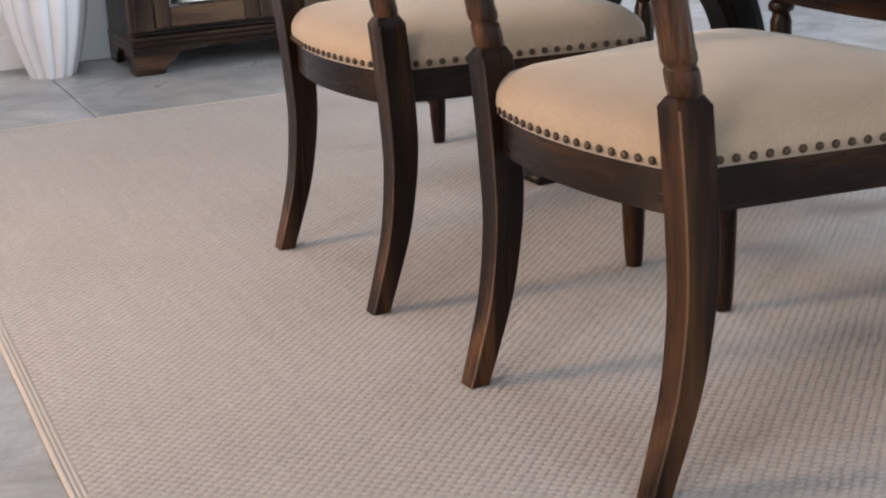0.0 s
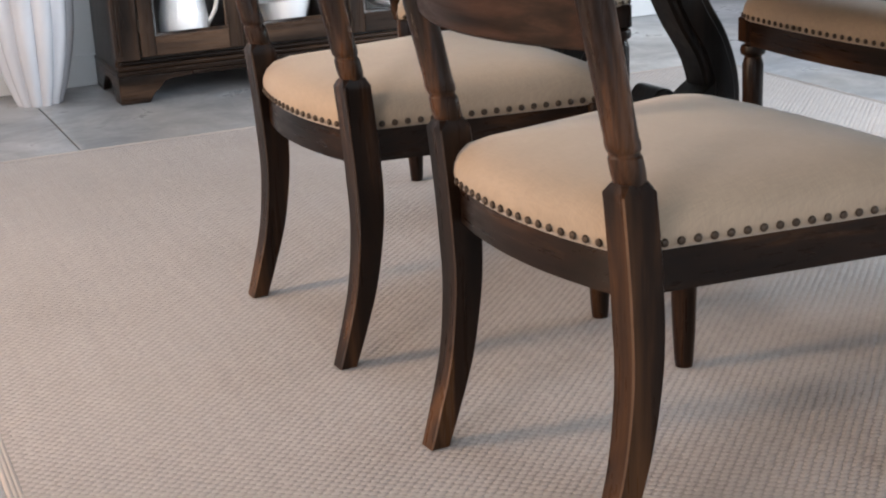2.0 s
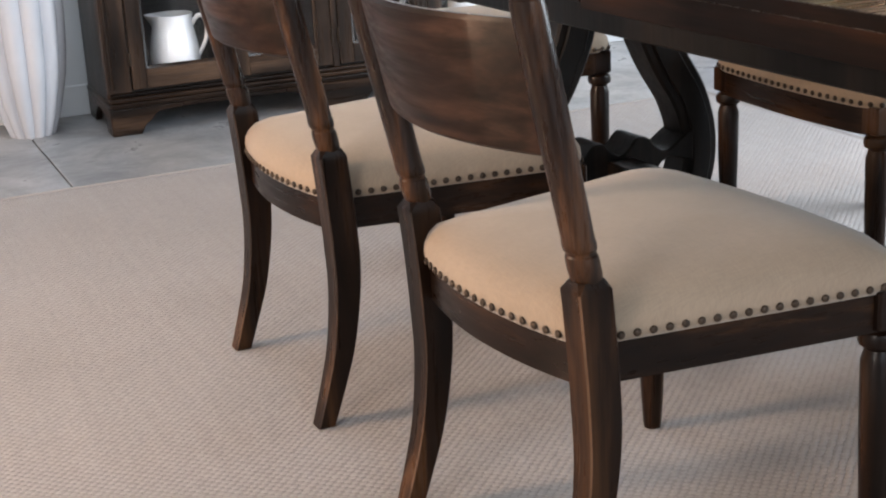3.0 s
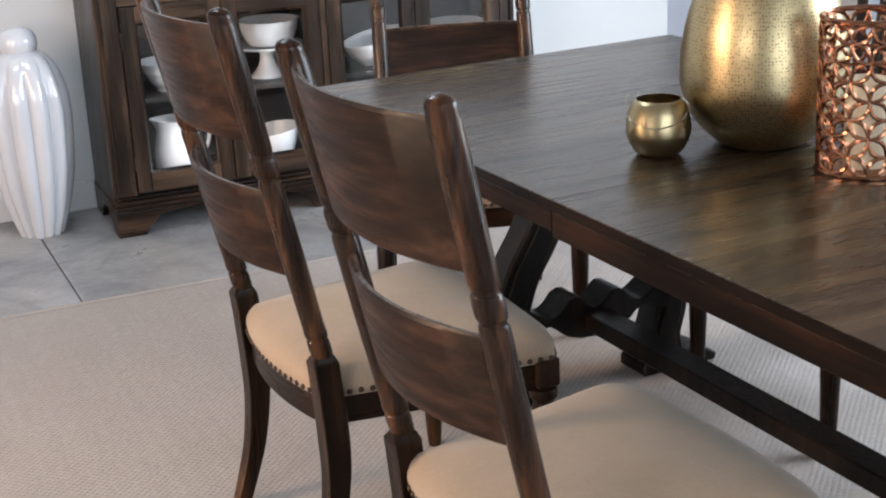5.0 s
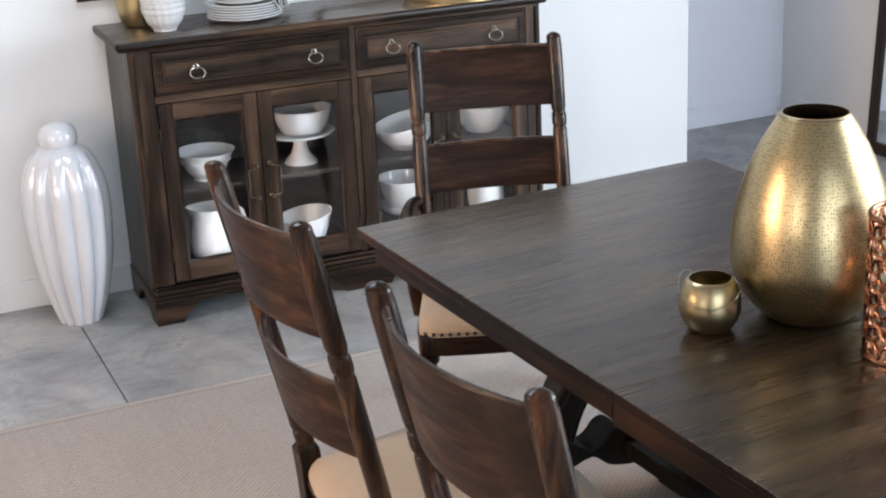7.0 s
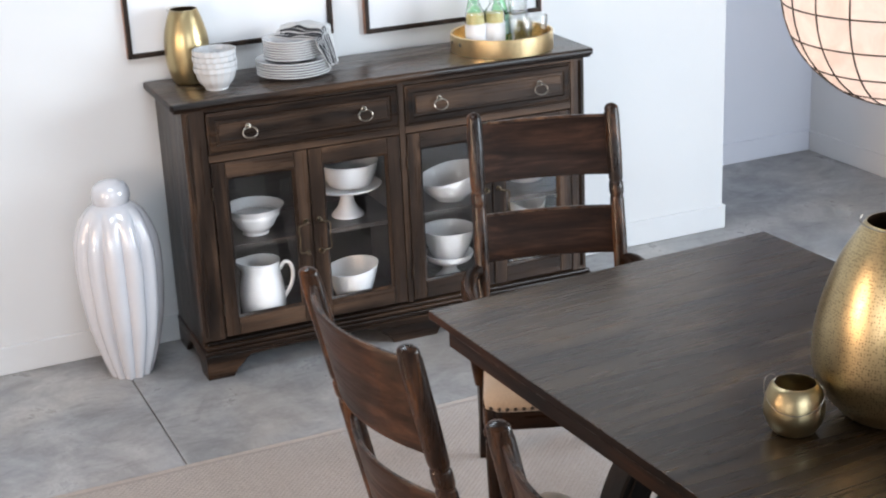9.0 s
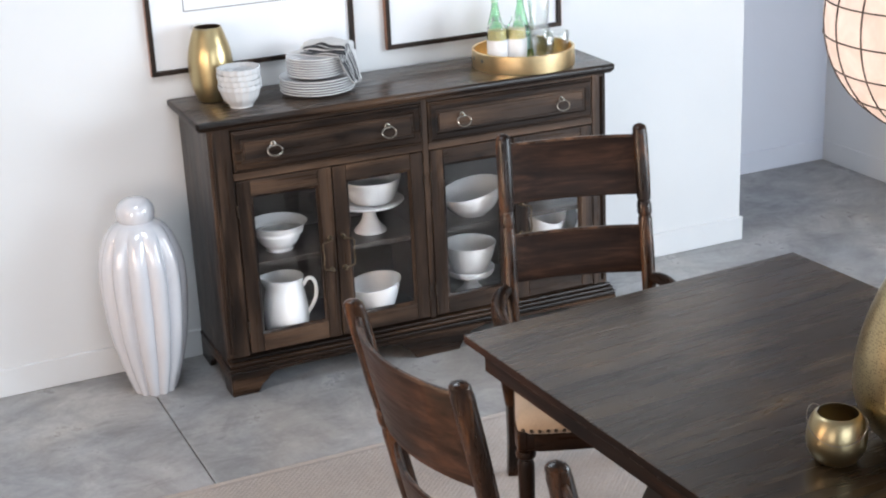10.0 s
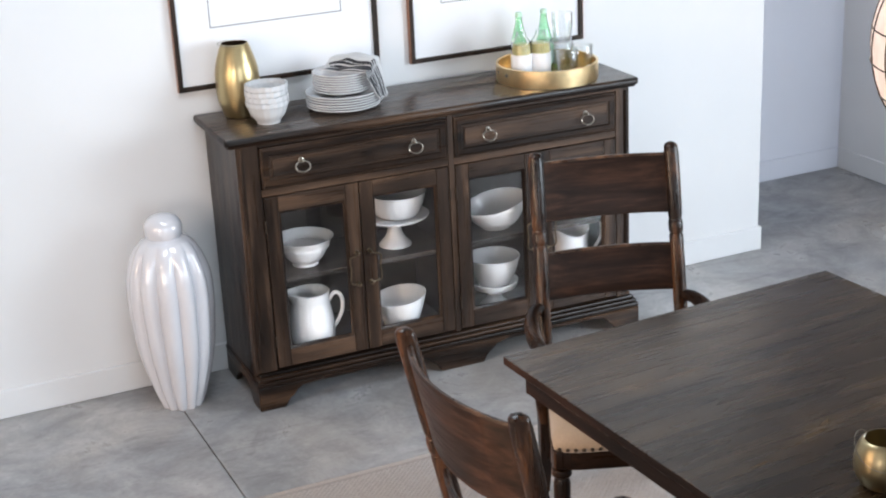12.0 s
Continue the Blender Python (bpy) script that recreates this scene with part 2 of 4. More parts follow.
NAPDARK = linen("charcoal_cotton", (0.016, 0.017, 0.022))


def pierced(name, colour, rough, around, up, hole):
    """Brushed gold sheet with rows of small pierced slots round a turned form."""
    m, nt, b = shader(name, rough, 1.0)
    c = coords(nt)
    grad = nt.nodes.new("ShaderNodeTexGradient")
    grad.gradient_type = 'RADIAL'
    nt.links.new(c, grad.inputs[0])
    sep, com = nt.nodes.new("ShaderNodeSeparateXYZ"), nt.nodes.new("ShaderNodeCombineXYZ")
    nt.links.new(c, sep.inputs[0])
    for src, k, dst in ((grad.outputs["Fac"], around, 0), (sep.outputs["Z"], up, 1)):
        mul = nt.nodes.new("ShaderNodeMath")
        mul.operation = 'MULTIPLY'
        mul.inputs[1].default_value = k
        nt.links.new(src, mul.inputs[0])
        nt.links.new(mul.outputs[0], com.inputs[dst])
    vor = node(nt, "TexVoronoi", Scale=1.0, Randomness=0.42)
    nt.links.new(com.outputs[0], vor.inputs["Vector"])
    slot = ramp(nt, vor.outputs["Distance"], [(hole, (0.0, 0.0, 0.0)), (hole + 0.10, (1.0, 1.0, 1.0))])
    patch = ramp(nt, noise_of(nt, c, 9.0, 3.0), [(0.30, (1.0, 1.0, 1.0)), (0.40, (0.0, 0.0, 0.0))])
    mask = mix(nt, patch, slot, (1.0, 1.0, 1.0))
    brush = noise_of(nt, com.outputs[0], 2.0, 4.0)
    sheet = ramp(nt, brush, [(0.3, tuple(v * 0.86 for v in colour)), (0.7, colour)])
    nt.links.new(mix(nt, mask, tuple(v * 0.38 for v in colour), sheet), b.inputs["Base Color"])
    nt.links.new(ramp(nt, brush, [(0.3, (rough - 0.05,) * 3), (0.7, (rough + 0.08,) * 3)]), b.inputs["Roughness"])
    bump(nt, b, mask, 0.15, 0.0008)
    return m


GOLD = pierced("pierced_gold", (0.50, 0.395, 0.222), 0.33, 165.0, 165.0, 0.25)
GOLDS = pierced("hammered_gold", (0.46, 0.37, 0.215), 0.33, 60.0, 160.0, 0.03)
# Dark copy of the pierced metal: the shade inside a vessel as colour.
INSIDE = pierced("shaded_lining", (0.17, 0.105, 0.066), 0.5, 140.0, 150.0, 0.26)
GOLDC = pierced("satin_gold", (0.52, 0.41, 0.22), 0.30, 40.0, 160.0, 0.05)


def glass(name, tint=(1, 1, 1), rough=0.0):
    m, nt, b = shader(name, rough, 0.0, tint)
    b.inputs["Transmission Weight"].default_value = 1.0
    b.inputs["IOR"].default_value = 1.45
    return m


GLASS = glass("clear_glass")


def thin_glass():
    """Thin-walled tumbler glass: clear in the middle of the wall, bright gloss towards its edges."""
    m, nt, b = shader("thin_clear_glass")
    nt.nodes.remove(b)
    clear = node(nt, "BsdfTransparent", Color=(0.965, 0.975, 0.975, 1))
    gloss = node(nt, "BsdfGlossy", Color=(0.95, 0.96, 0.97, 1), Roughness=0.10)
    edge = node(nt, "LayerWeight", Blend=0.32)
    both = nt.nodes.new("ShaderNodeMixShader")
    nt.links.new(edge.outputs["Facing"], both.inputs[0])
    nt.links.new(clear.outputs[0], both.inputs[1])
    nt.links.new(gloss.outputs[0], both.inputs[2])
    nt.links.new(both.outputs[0], nt.nodes["Material Output"].inputs["Surface"])
    return m


THIN = thin_glass()
GREEN = glass("green_glass", (0.62, 0.90, 0.68), 0.02)
JUICE = plain("pale_juice", (0.70, 0.62, 0.26), 0.3)


def capiz():
    m, nt, b = shader("capiz_shell", 0.35)
    c = coords(nt, (1, 1, 1), 9.0)
    f = noise_of(nt, c, 14.0, 5.0, 0.6, 1.0)
    col = ramp(nt, f, [(0.3, (0.70, 0.60, 0.55)), (0.7, (0.86, 0.78, 0.74))])
    nt.links.new(col, b.inputs["Base Color"])
    tr, add = nt.nodes.new("ShaderNodeBsdfTranslucent"), nt.nodes.new("ShaderNodeMixShader")
    nt.links.new(col, tr.inputs[0])
    add.inputs[0].default_value = 0.6
    out = nt.nodes["Material Output"]
    nt.links.new(b.outputs[0], add.inputs[1])
    nt.links.new(tr.outputs[0], add.inputs[2])
    nt.links.new(add.outputs[0], out.inputs[0])
    return m


CAPIZ = capiz()
mirror_m, _, _ = shader("mirror_silver", 0.02, 1.0, (0.86, 0.88, 0.86))


# ---- mesh helpers ----
def thing(name, m, label, category, group="", kind=""):
    ob = new(name)
    ob.matrix_world = m
    ob.empty_display_size = 0.05
    return tagged(ob, label, category, group, kind)


def mesh_of(name, bm, material, smooth=True, angle=35):
    bmesh.ops.recalc_face_normals(bm, faces=bm.faces)
    for f in bm.faces:
        f.smooth = smooth
    if smooth:
        for e in bm.edges:
            if len(e.link_faces) == 2 and e.calc_face_angle(0) > radians(angle):
                e.smooth = False
    me = bpy.data.meshes.new(name)
    bm.to_mesh(me)
    bm.free()
    me.materials.append(material)
    return me


def part(name, bm, material, parent=None, label="", m=None, angle=35):
    me = bm if isinstance(bm, bpy.types.Mesh) else mesh_of(name, bm, material, True, angle)
    ob = new(name, me)
    ob.parent = parent
    if m is not None:
        ob.matrix_basis = m
    if label:
        tagged(ob, label)
    return ob


def single(name, bm, material, label, category, m=None, group="", kind="", angle=35):
    ob = part(name, bm, material, None, "", m, angle)
    return tagged(ob, label, category, group, kind)


def box(x0, x1, y0, y1, z0, z1, bevel=0.002, bm=None, seg=1):
    own = bm if bm is not None else bmesh.new()
    tmp = bmesh.new()
    vs = [tmp.verts.new((x, y, z)) for x in (x0, x1) for y in (y0, y1) for z in (z0, z1)]
    for q in ((0, 1, 3, 2), (4, 6, 7, 5), (0, 4, 5, 1), (2, 3, 7, 6), (0, 2, 6, 4), (1, 5, 7, 3)):
        tmp.faces.new([vs[i] for i in q])
    bmesh.ops.recalc_face_normals(tmp, faces=tmp.faces)
    if bevel:
        bmesh.ops.bevel(tmp, geom=list(tmp.edges), offset=bevel, segments=seg, affect='EDGES', profile=0.5)
    merge(own, tmp)
    return own


def merge(into, other):
    table = {v: into.verts.new(v.co) for v in other.verts}
    for f in other.faces:
        into.faces.new([table[v] for v in f.verts])
    other.free()
    return into


def loft(rings, closed=True, caps=True, bm=None):
    """Skin over a row of rings with the same number of corners."""
    bm = bm if bm is not None else bmesh.new()
    rows = [[bm.verts.new(p) for p in r] for r in rings]
    n = len(rows[0])
    for a, b in zip(rows, rows[1:]):
        for i in range(n if closed else n - 1):
            j = (i + 1) % n
            bm.faces.new((a[i], a[j], b[j], b[i]))
    if caps:
        bm.faces.new(rows[0][::-1])
        bm.faces.new(rows[-1])
    return bm


def lathe(profile, seg=32, lobes=0, depth=0.0, bm=None, twist=0.0):
    """Turned form from (radius, height) pairs; lobes cut flutes of that depth into it."""
    rings = []
    for k, (r, z) in enumerate(profile):
        ring = []
        for i in range(seg):
            a = 2 * math.pi * i / seg
            rr = r * (1 - depth * (1 - abs(math.cos(lobes * a / 2)))) if lobes else r
            ring.append((rr * math.cos(a), rr * math.sin(a), z))
        rings.append(ring)
    return loft(rings, True, True, bm)


def curve_of(profile, steps=8):
    """A smooth row of points through the given ones."""
    pts = [Vector(p) for p in profile]
    out = []
    for i in range(len(pts) - 1):
        p0, p1, p2, p3 = pts[max(i - 1, 0)], pts[i], pts[i + 1], pts[min(i + 2, len(pts) - 1)]
        for k in range(steps):
            t = k / steps
            out.append(0.5 * ((2 * p1) + (p2 - p0) * t + (2 * p0 - 5 * p1 + 4 * p2 - p3) * t * t + (3 * p1 - p0 - 3 * p2 + p3) * t ** 3))
    out.append(pts[-1])
    return out


def tube(points, radius, seg=8, closed=False, bm=None):
    pts = [Vector(p) for p in points]
    n = len(pts)
    rings = []
    up = Vector((0.13, 0.27, 0.95))
    for i, p in enumerate(pts):
        a = pts[(i - 1) % n] if closed or i else pts[0]
        b = pts[(i + 1) % n] if closed or i < n - 1 else pts[-1]
        d = (b - a).normalized()
        s = d.cross(up)
        s = s.normalized() if s.length > 1e-4 else Vector((1, 0, 0))
        w = s.cross(d)
        r = radius[i] if isinstance(radius, (list, tuple)) else radius
        rings.append([p + r * (math.cos(2 * math.pi * k / seg) * s + math.sin(2 * math.pi * k / seg) * w) for k in range(seg)])
    if closed:
        rings.append(rings[0])
    return loft(rings, True, not closed, bm)


def prism(outline, y0, y1, bevel=0.003, bm=None):
    """An outline in x and z, given a thickness along y."""
    tmp = bmesh.new()
    f = tmp.faces.new([tmp.verts.new((x, y0, z)) for x, z in outline])
    ext = bmesh.ops.extrude_face_region(tmp, geom=[f])
    bmesh.ops.translate(tmp, verts=[v for v in ext["geom"] if isinstance(v, bmesh.types.BMVert)], vec=(0, y1 - y0, 0))
    bmesh.ops.recalc_face_normals(tmp, faces=tmp.faces)
    if bevel:
        edges = [e for e in tmp.edges if len(e.link_faces) == 2 and e.calc_face_angle(0) > radians(50)]
        bmesh.ops.bevel(tmp, geom=edges, offset=bevel, segments=1, affect='EDGES')
    return merge(bm, tmp) if bm is not None else tmp


def ribbon(line, widths, y0, y1, bevel=0.004):
    """A bent board whose centre line runs in x and z."""
    left, right = [], []
    for i, p in enumerate(line):
        a, b = line[max(i - 1, 0)], line[min(i + 1, len(line) - 1)]
        d = (b - a).normalized()
        nrm = Vector((-d.z, 0, d.x))
        w = widths[0] + (widths[1] - widths[0]) * i / (len(line) - 1)
        left.append(p + nrm * w / 2)
        right.append(p - nrm * w / 2)
    c = bevel
    rings = []
    for a, b in zip(left, right):
        d = (b - a).normalized()
        rings.append([Vector((q.x, y, q.z)) for q, y in ((a, y0 + c), (a + d * c, y0), (b - d * c, y0), (b, y0 + c),
                                                        (b, y1 - c), (b - d * c, y1), (a + d * c, y1), (a, y1 - c))])
    return loft(rings)


# ---- setting ----
WALL_Y, END_X, BACK_Y, RIGHT_X, LEFT_X, FRONT_Y, HIGH = 0.432, 2.42, 1.2, 3.48, -3.6, -7.5, 3.0


def slab(name, *span, material=WALL, label="white painted wall", category="wall"):
    return single(name, box(*span, bevel=0), material, label, category, kind="structure")


slab("wall_north", LEFT_X - 0.2, END_X, WALL_Y, WALL_Y + 0.16, 0, HIGH)
slab("wall_recess", END_X - 0.8, RIGHT_X + 0.2, BACK_Y, BACK_Y + 0.16, 0, HIGH, material=BLUELIT, label="painted wall tinted with blue sky light")
slab("wall_recess_side", END_X - 0.96, END_X - 0.8, WALL_Y + 0.16, BACK_Y + 0.16, 0, HIGH)


def wall_with_openings(name, axis, at, thick, lo, hi, openings, label="painted wall with tall windows"):
    """A wall along one axis with rectangular openings (from, to, sill, head)."""
    bm = bmesh.new()

    def piece(a, b, z0, z1):
        if axis == 'y':
            box(at, at + thick, a, b, z0, z1, 0, bm)
        else:
            box(a, b, at, at + thick, z0, z1, 0, bm)
    edge = lo
    for a, b, sill, head in openings:
        piece(edge, a, 0, HIGH)
        if sill > 0:
            piece(a, b, 0, sill)
        piece(a, b, head, HIGH)
        edge = b
    piece(edge, hi, 0, HIGH)
    return single(name, bm, GREIGE, label, "wall", kind="structure")


wall_with_openings("wall_west", 'y', LEFT_X - 0.2, 0.2, FRONT_Y, WALL_Y, [(-6.0, -4.0, 0.35, 2.5), (-2.5, -1.4, 0.35, 2.5)])
wall_with_openings("wall_east", 'y', RIGHT_X, 0.2, FRONT_Y, BACK_Y, [(-4.25, -1.75, 0.4, 2.6)])
wall_with_openings("wall_south", 'x', FRONT_Y - 0.2, 0.2, LEFT_X - 0.2, RIGHT_X + 0.2, [(-2.55, 0.75, 0.5, 2.65)])

# concrete floor, cut by one saw joint
JOINT = -0.232
single("floor", box(JOINT + 0.002, RIGHT_X + 0.2, FRONT_Y, BACK_Y + 0.2, -0.12, 0, 0.0015), CONCRETE, "grey polished concrete floor slab", "floor", kind="structure")
single("floor_bay", box(LEFT_X - 0.2, JOINT - 0.002, FRONT_Y, BACK_Y + 0.2, -0.12, 0, 0.0015), CONCRETE, "grey polished concrete floor slab", "floor", kind="structure")
single("floor_base", box(LEFT_X - 0.2, RIGHT_X + 0.2, FRONT_Y, BACK_Y + 0.2, -0.2, -0.121, 0), plain("joint_grit", (0.05, 0.05, 0.05), 0.9), "dark base below the floor joint", "floor", kind="structure")
ceiling = bmesh.new()
SKY = (-0.85, 0.25, -1.55, -0.85)
for span in ((LEFT_X - 0.2, SKY[0], FRONT_Y - 0.2, BACK_Y + 0.2), (SKY[1], RIGHT_X + 0.2, FRONT_Y - 0.2, BACK_Y + 0.2),
             (SKY[0], SKY[1], FRONT_Y - 0.2, SKY[2]), (SKY[0], SKY[1], SKY[3], BACK_Y + 0.2)):
    box(*span, HIGH, HIGH + 0.15, 0, ceiling)
single("ceiling", ceiling, CEIL, "unseen ceiling, grey to cut bounced light, with a roof light", "ceiling", kind="structure")


def baseboard(name, x0, x1, y0, y1, material=TRIM, label="white painted baseboard"):
    single(name, box(x0, x1, y0, y1, 0, 0.105, 0.003), material, label, "baseboard", kind="structure")


baseboard("baseboard", LEFT_X, END_X + 0.012, WALL_Y - 0.012, WALL_Y - 0.0005)
baseboard("baseboard_end", END_X + 0.0005, END_X + 0.012, WALL_Y, WALL_Y + 0.16)
baseboard("baseboard_recess", END_X - 0.8, RIGHT_X, BACK_Y - 0.012, BACK_Y - 0.0005, BLUELIT, "painted baseboard tinted with blue sky light")
baseboard("baseboard_east", RIGHT_X - 0.012, RIGHT_X - 0.0005, -7.4, BACK_Y - 0.012, GREIGE, "greige painted baseboard")

# rug with a corded edge
RX0, RX1, RY0, RY1, RZ = -0.746, 1.85, -4.4, -0.575, 0.012


def knots(a=0.0180, b=0.0090, high=0.0034):
    """Oval knots of thick yarn, every second row shifted by half a knot."""
    nx, ny = int((RX1 - RX0 - 0.05) / a), int((RY1 - RY0 - 0.06) / b)
    i, j = np.meshgrid(np.arange(nx), np.arange(ny), indexing='ij')
    i, j = i.ravel(), j.ravel()
    n = len(i)
    rng = np.random.default_rng(4)
    x = RX0 + 0.029 + a * (i + 0.5 * (j % 2)) + rng.normal(0, 0.0007, n) + 0.0015 * np.sin(j * 0.031)
    y = RY0 + 0.031 + b * j + rng.normal(0, 0.0005, n) + 0.002 * np.sin(i * 0.043)
    size = rng.normal(1.0, 0.06, n)
    z0 = RZ - 0.0034
    ring = np.array([(math.cos(k * math.pi / 3 + 0.5), math.sin(k * math.pi / 3 + 0.5)) for k in range(6)])
    v = np.zeros((n, 7, 3))
    v[:, :6, 0] = x[:, None] + 0.0090 * size[:, None] * ring[:, 0]
    v[:, :6, 1] = y[:, None] + 0.0052 * size[:, None] * ring[:, 1]
    v[:, :6, 2] = z0
    v[:, 6] = np.stack([x + 0.0007, y, z0 + high * size], 1)
    base = (np.arange(n) * 7)[:, None, None]
    tri = np.array([(k, (k + 1) % 6, 6) for k in range(6)])[None]
    me = bpy.data.meshes.new("knots")
    me.from_pydata(v.reshape(-1, 3).tolist(), [], (base + tri).reshape(-1, 3).tolist())
    me.polygons.foreach_set("use_smooth", np.ones(len(me.polygons), bool))
    me.materials.append(RUG)
    return me


def rug():
    root = thing("rug", pose(0, 0, 0), "flat-woven cream wool rug with corded edges on concrete", "rug")
    field = bmesh.new()
    nx, ny = 90, 130
    vs = []
    for j in range(ny + 1):
        for i in range(nx + 1):
            x, y = RX0 + 0.02 + (RX1 - RX0 - 0.04) * i / nx, RY0 + 0.02 + (RY1 - RY0 - 0.04) * j / ny
            vs.append(field.verts.new((x, y, RZ - 0.0033 + 0.0004 * noise.noise(Vector((x * 3, y * 3, 0))))))
    for j in range(ny):
        for i in range(nx):
            k = j * (nx + 1) + i
            field.faces.new((vs[k], vs[k + 1], vs[k + nx + 2], vs[k + nx + 1]))
    part("field", field, RUGGAP, root)
    tagged(part("pile", knots(), RUG, root), "cream wool knots in staggered rows", kind="stuff")
    part("backing", box(RX0 + 0.02, RX1 - 0.02, RY0 + 0.02, RY1 - 0.02, 0.0, RZ - 0.006, 0), RUGGAP, root)
    for inset in (0.005, 0.012, 0.019):
        a, b, c, d = RX0 + inset, RX1 - inset, RY0 + inset, RY1 - inset
        line = []
        for p, q in (((a, c), (b, c)), ((b, c), (b, d)), ((b, d), (a, d)), ((a, d), (a, c))):
            n = 60
            for i in range(n):
                t = i / n
                x, y = p[0] + (q[0] - p[0]) * t, p[1] + (q[1] - p[1]) * t
                line.append((x + 0.0025 * noise.noise(Vector((x * 2, y * 2, 4))), y + 0.003 * noise.noise(Vector((x * 2, y * 2, 9))), 0.0050))
        part("edge_cord", tube(line, 0.0049, 10, True), RUGCORD, root)
    return root


rug()

# ---- dining chairs ----
REAR, FRONT, FX = 0.214, 0.252, 0.473


def post_x(z):
    return 0.046 - (z - 0.48) * 0.216


def seat_outline(grow=0.0, n=14, turn=0.018):
    """The seat from above: bowed back, straight sides that widen forward, a bowed front with rounded corners."""
    pts = []
    for i in range(n + 1):
        t = -1 + 2 * i / n
        pts.append((0.050 - 0.028 * (1 - t * t) - grow, (REAR - 0.012 + grow) * -t))
    for i in range(1, 8):
        t = i / 8
        pts.append((0.050 + (FX + 0.02 - 0.05) * t, -(REAR - 0.012 + grow) - (FRONT - REAR + 0.034) * t))
    for i in range(n + 1):
        t = math.sin(math.pi / 2 * (-1 + 2 * i / n))
        cut = max(0.0, (abs(t) - 0.80) / 0.20)
        pts.append((FX + 0.022 + 0.02 * (1 - t * t) + grow - turn * cut ** 2, (FRONT + 0.022 + grow - 0.25 * turn * cut ** 4) * t))
    for i in range(1, 8):
        t = 1 - i / 8
        pts.append((0.050 + (FX + 0.02 - 0.05) * t, (REAR - 0.012 + grow) + (FRONT - REAR + 0.034) * t))
    return pts


def scaled(outline, k, z, c=(0.28, 0.0)):
    return [(c[0] + (x - c[0]) * k, c[1] + (y - c[1]) * k, z) for x, y in outline]


def chamfer_ring(cx, cy, z, wx, wy, c):
    hx, hy = wx / 2, wy / 2
    return [(cx + a, cy + b, z) for a, b in ((-hx + c, -hy), (hx - c, -hy), (hx, -hy + c), (hx, hy - c), (hx - c, hy), (-hx + c, hy), (-hx, hy - c), (-hx, -hy + c))]


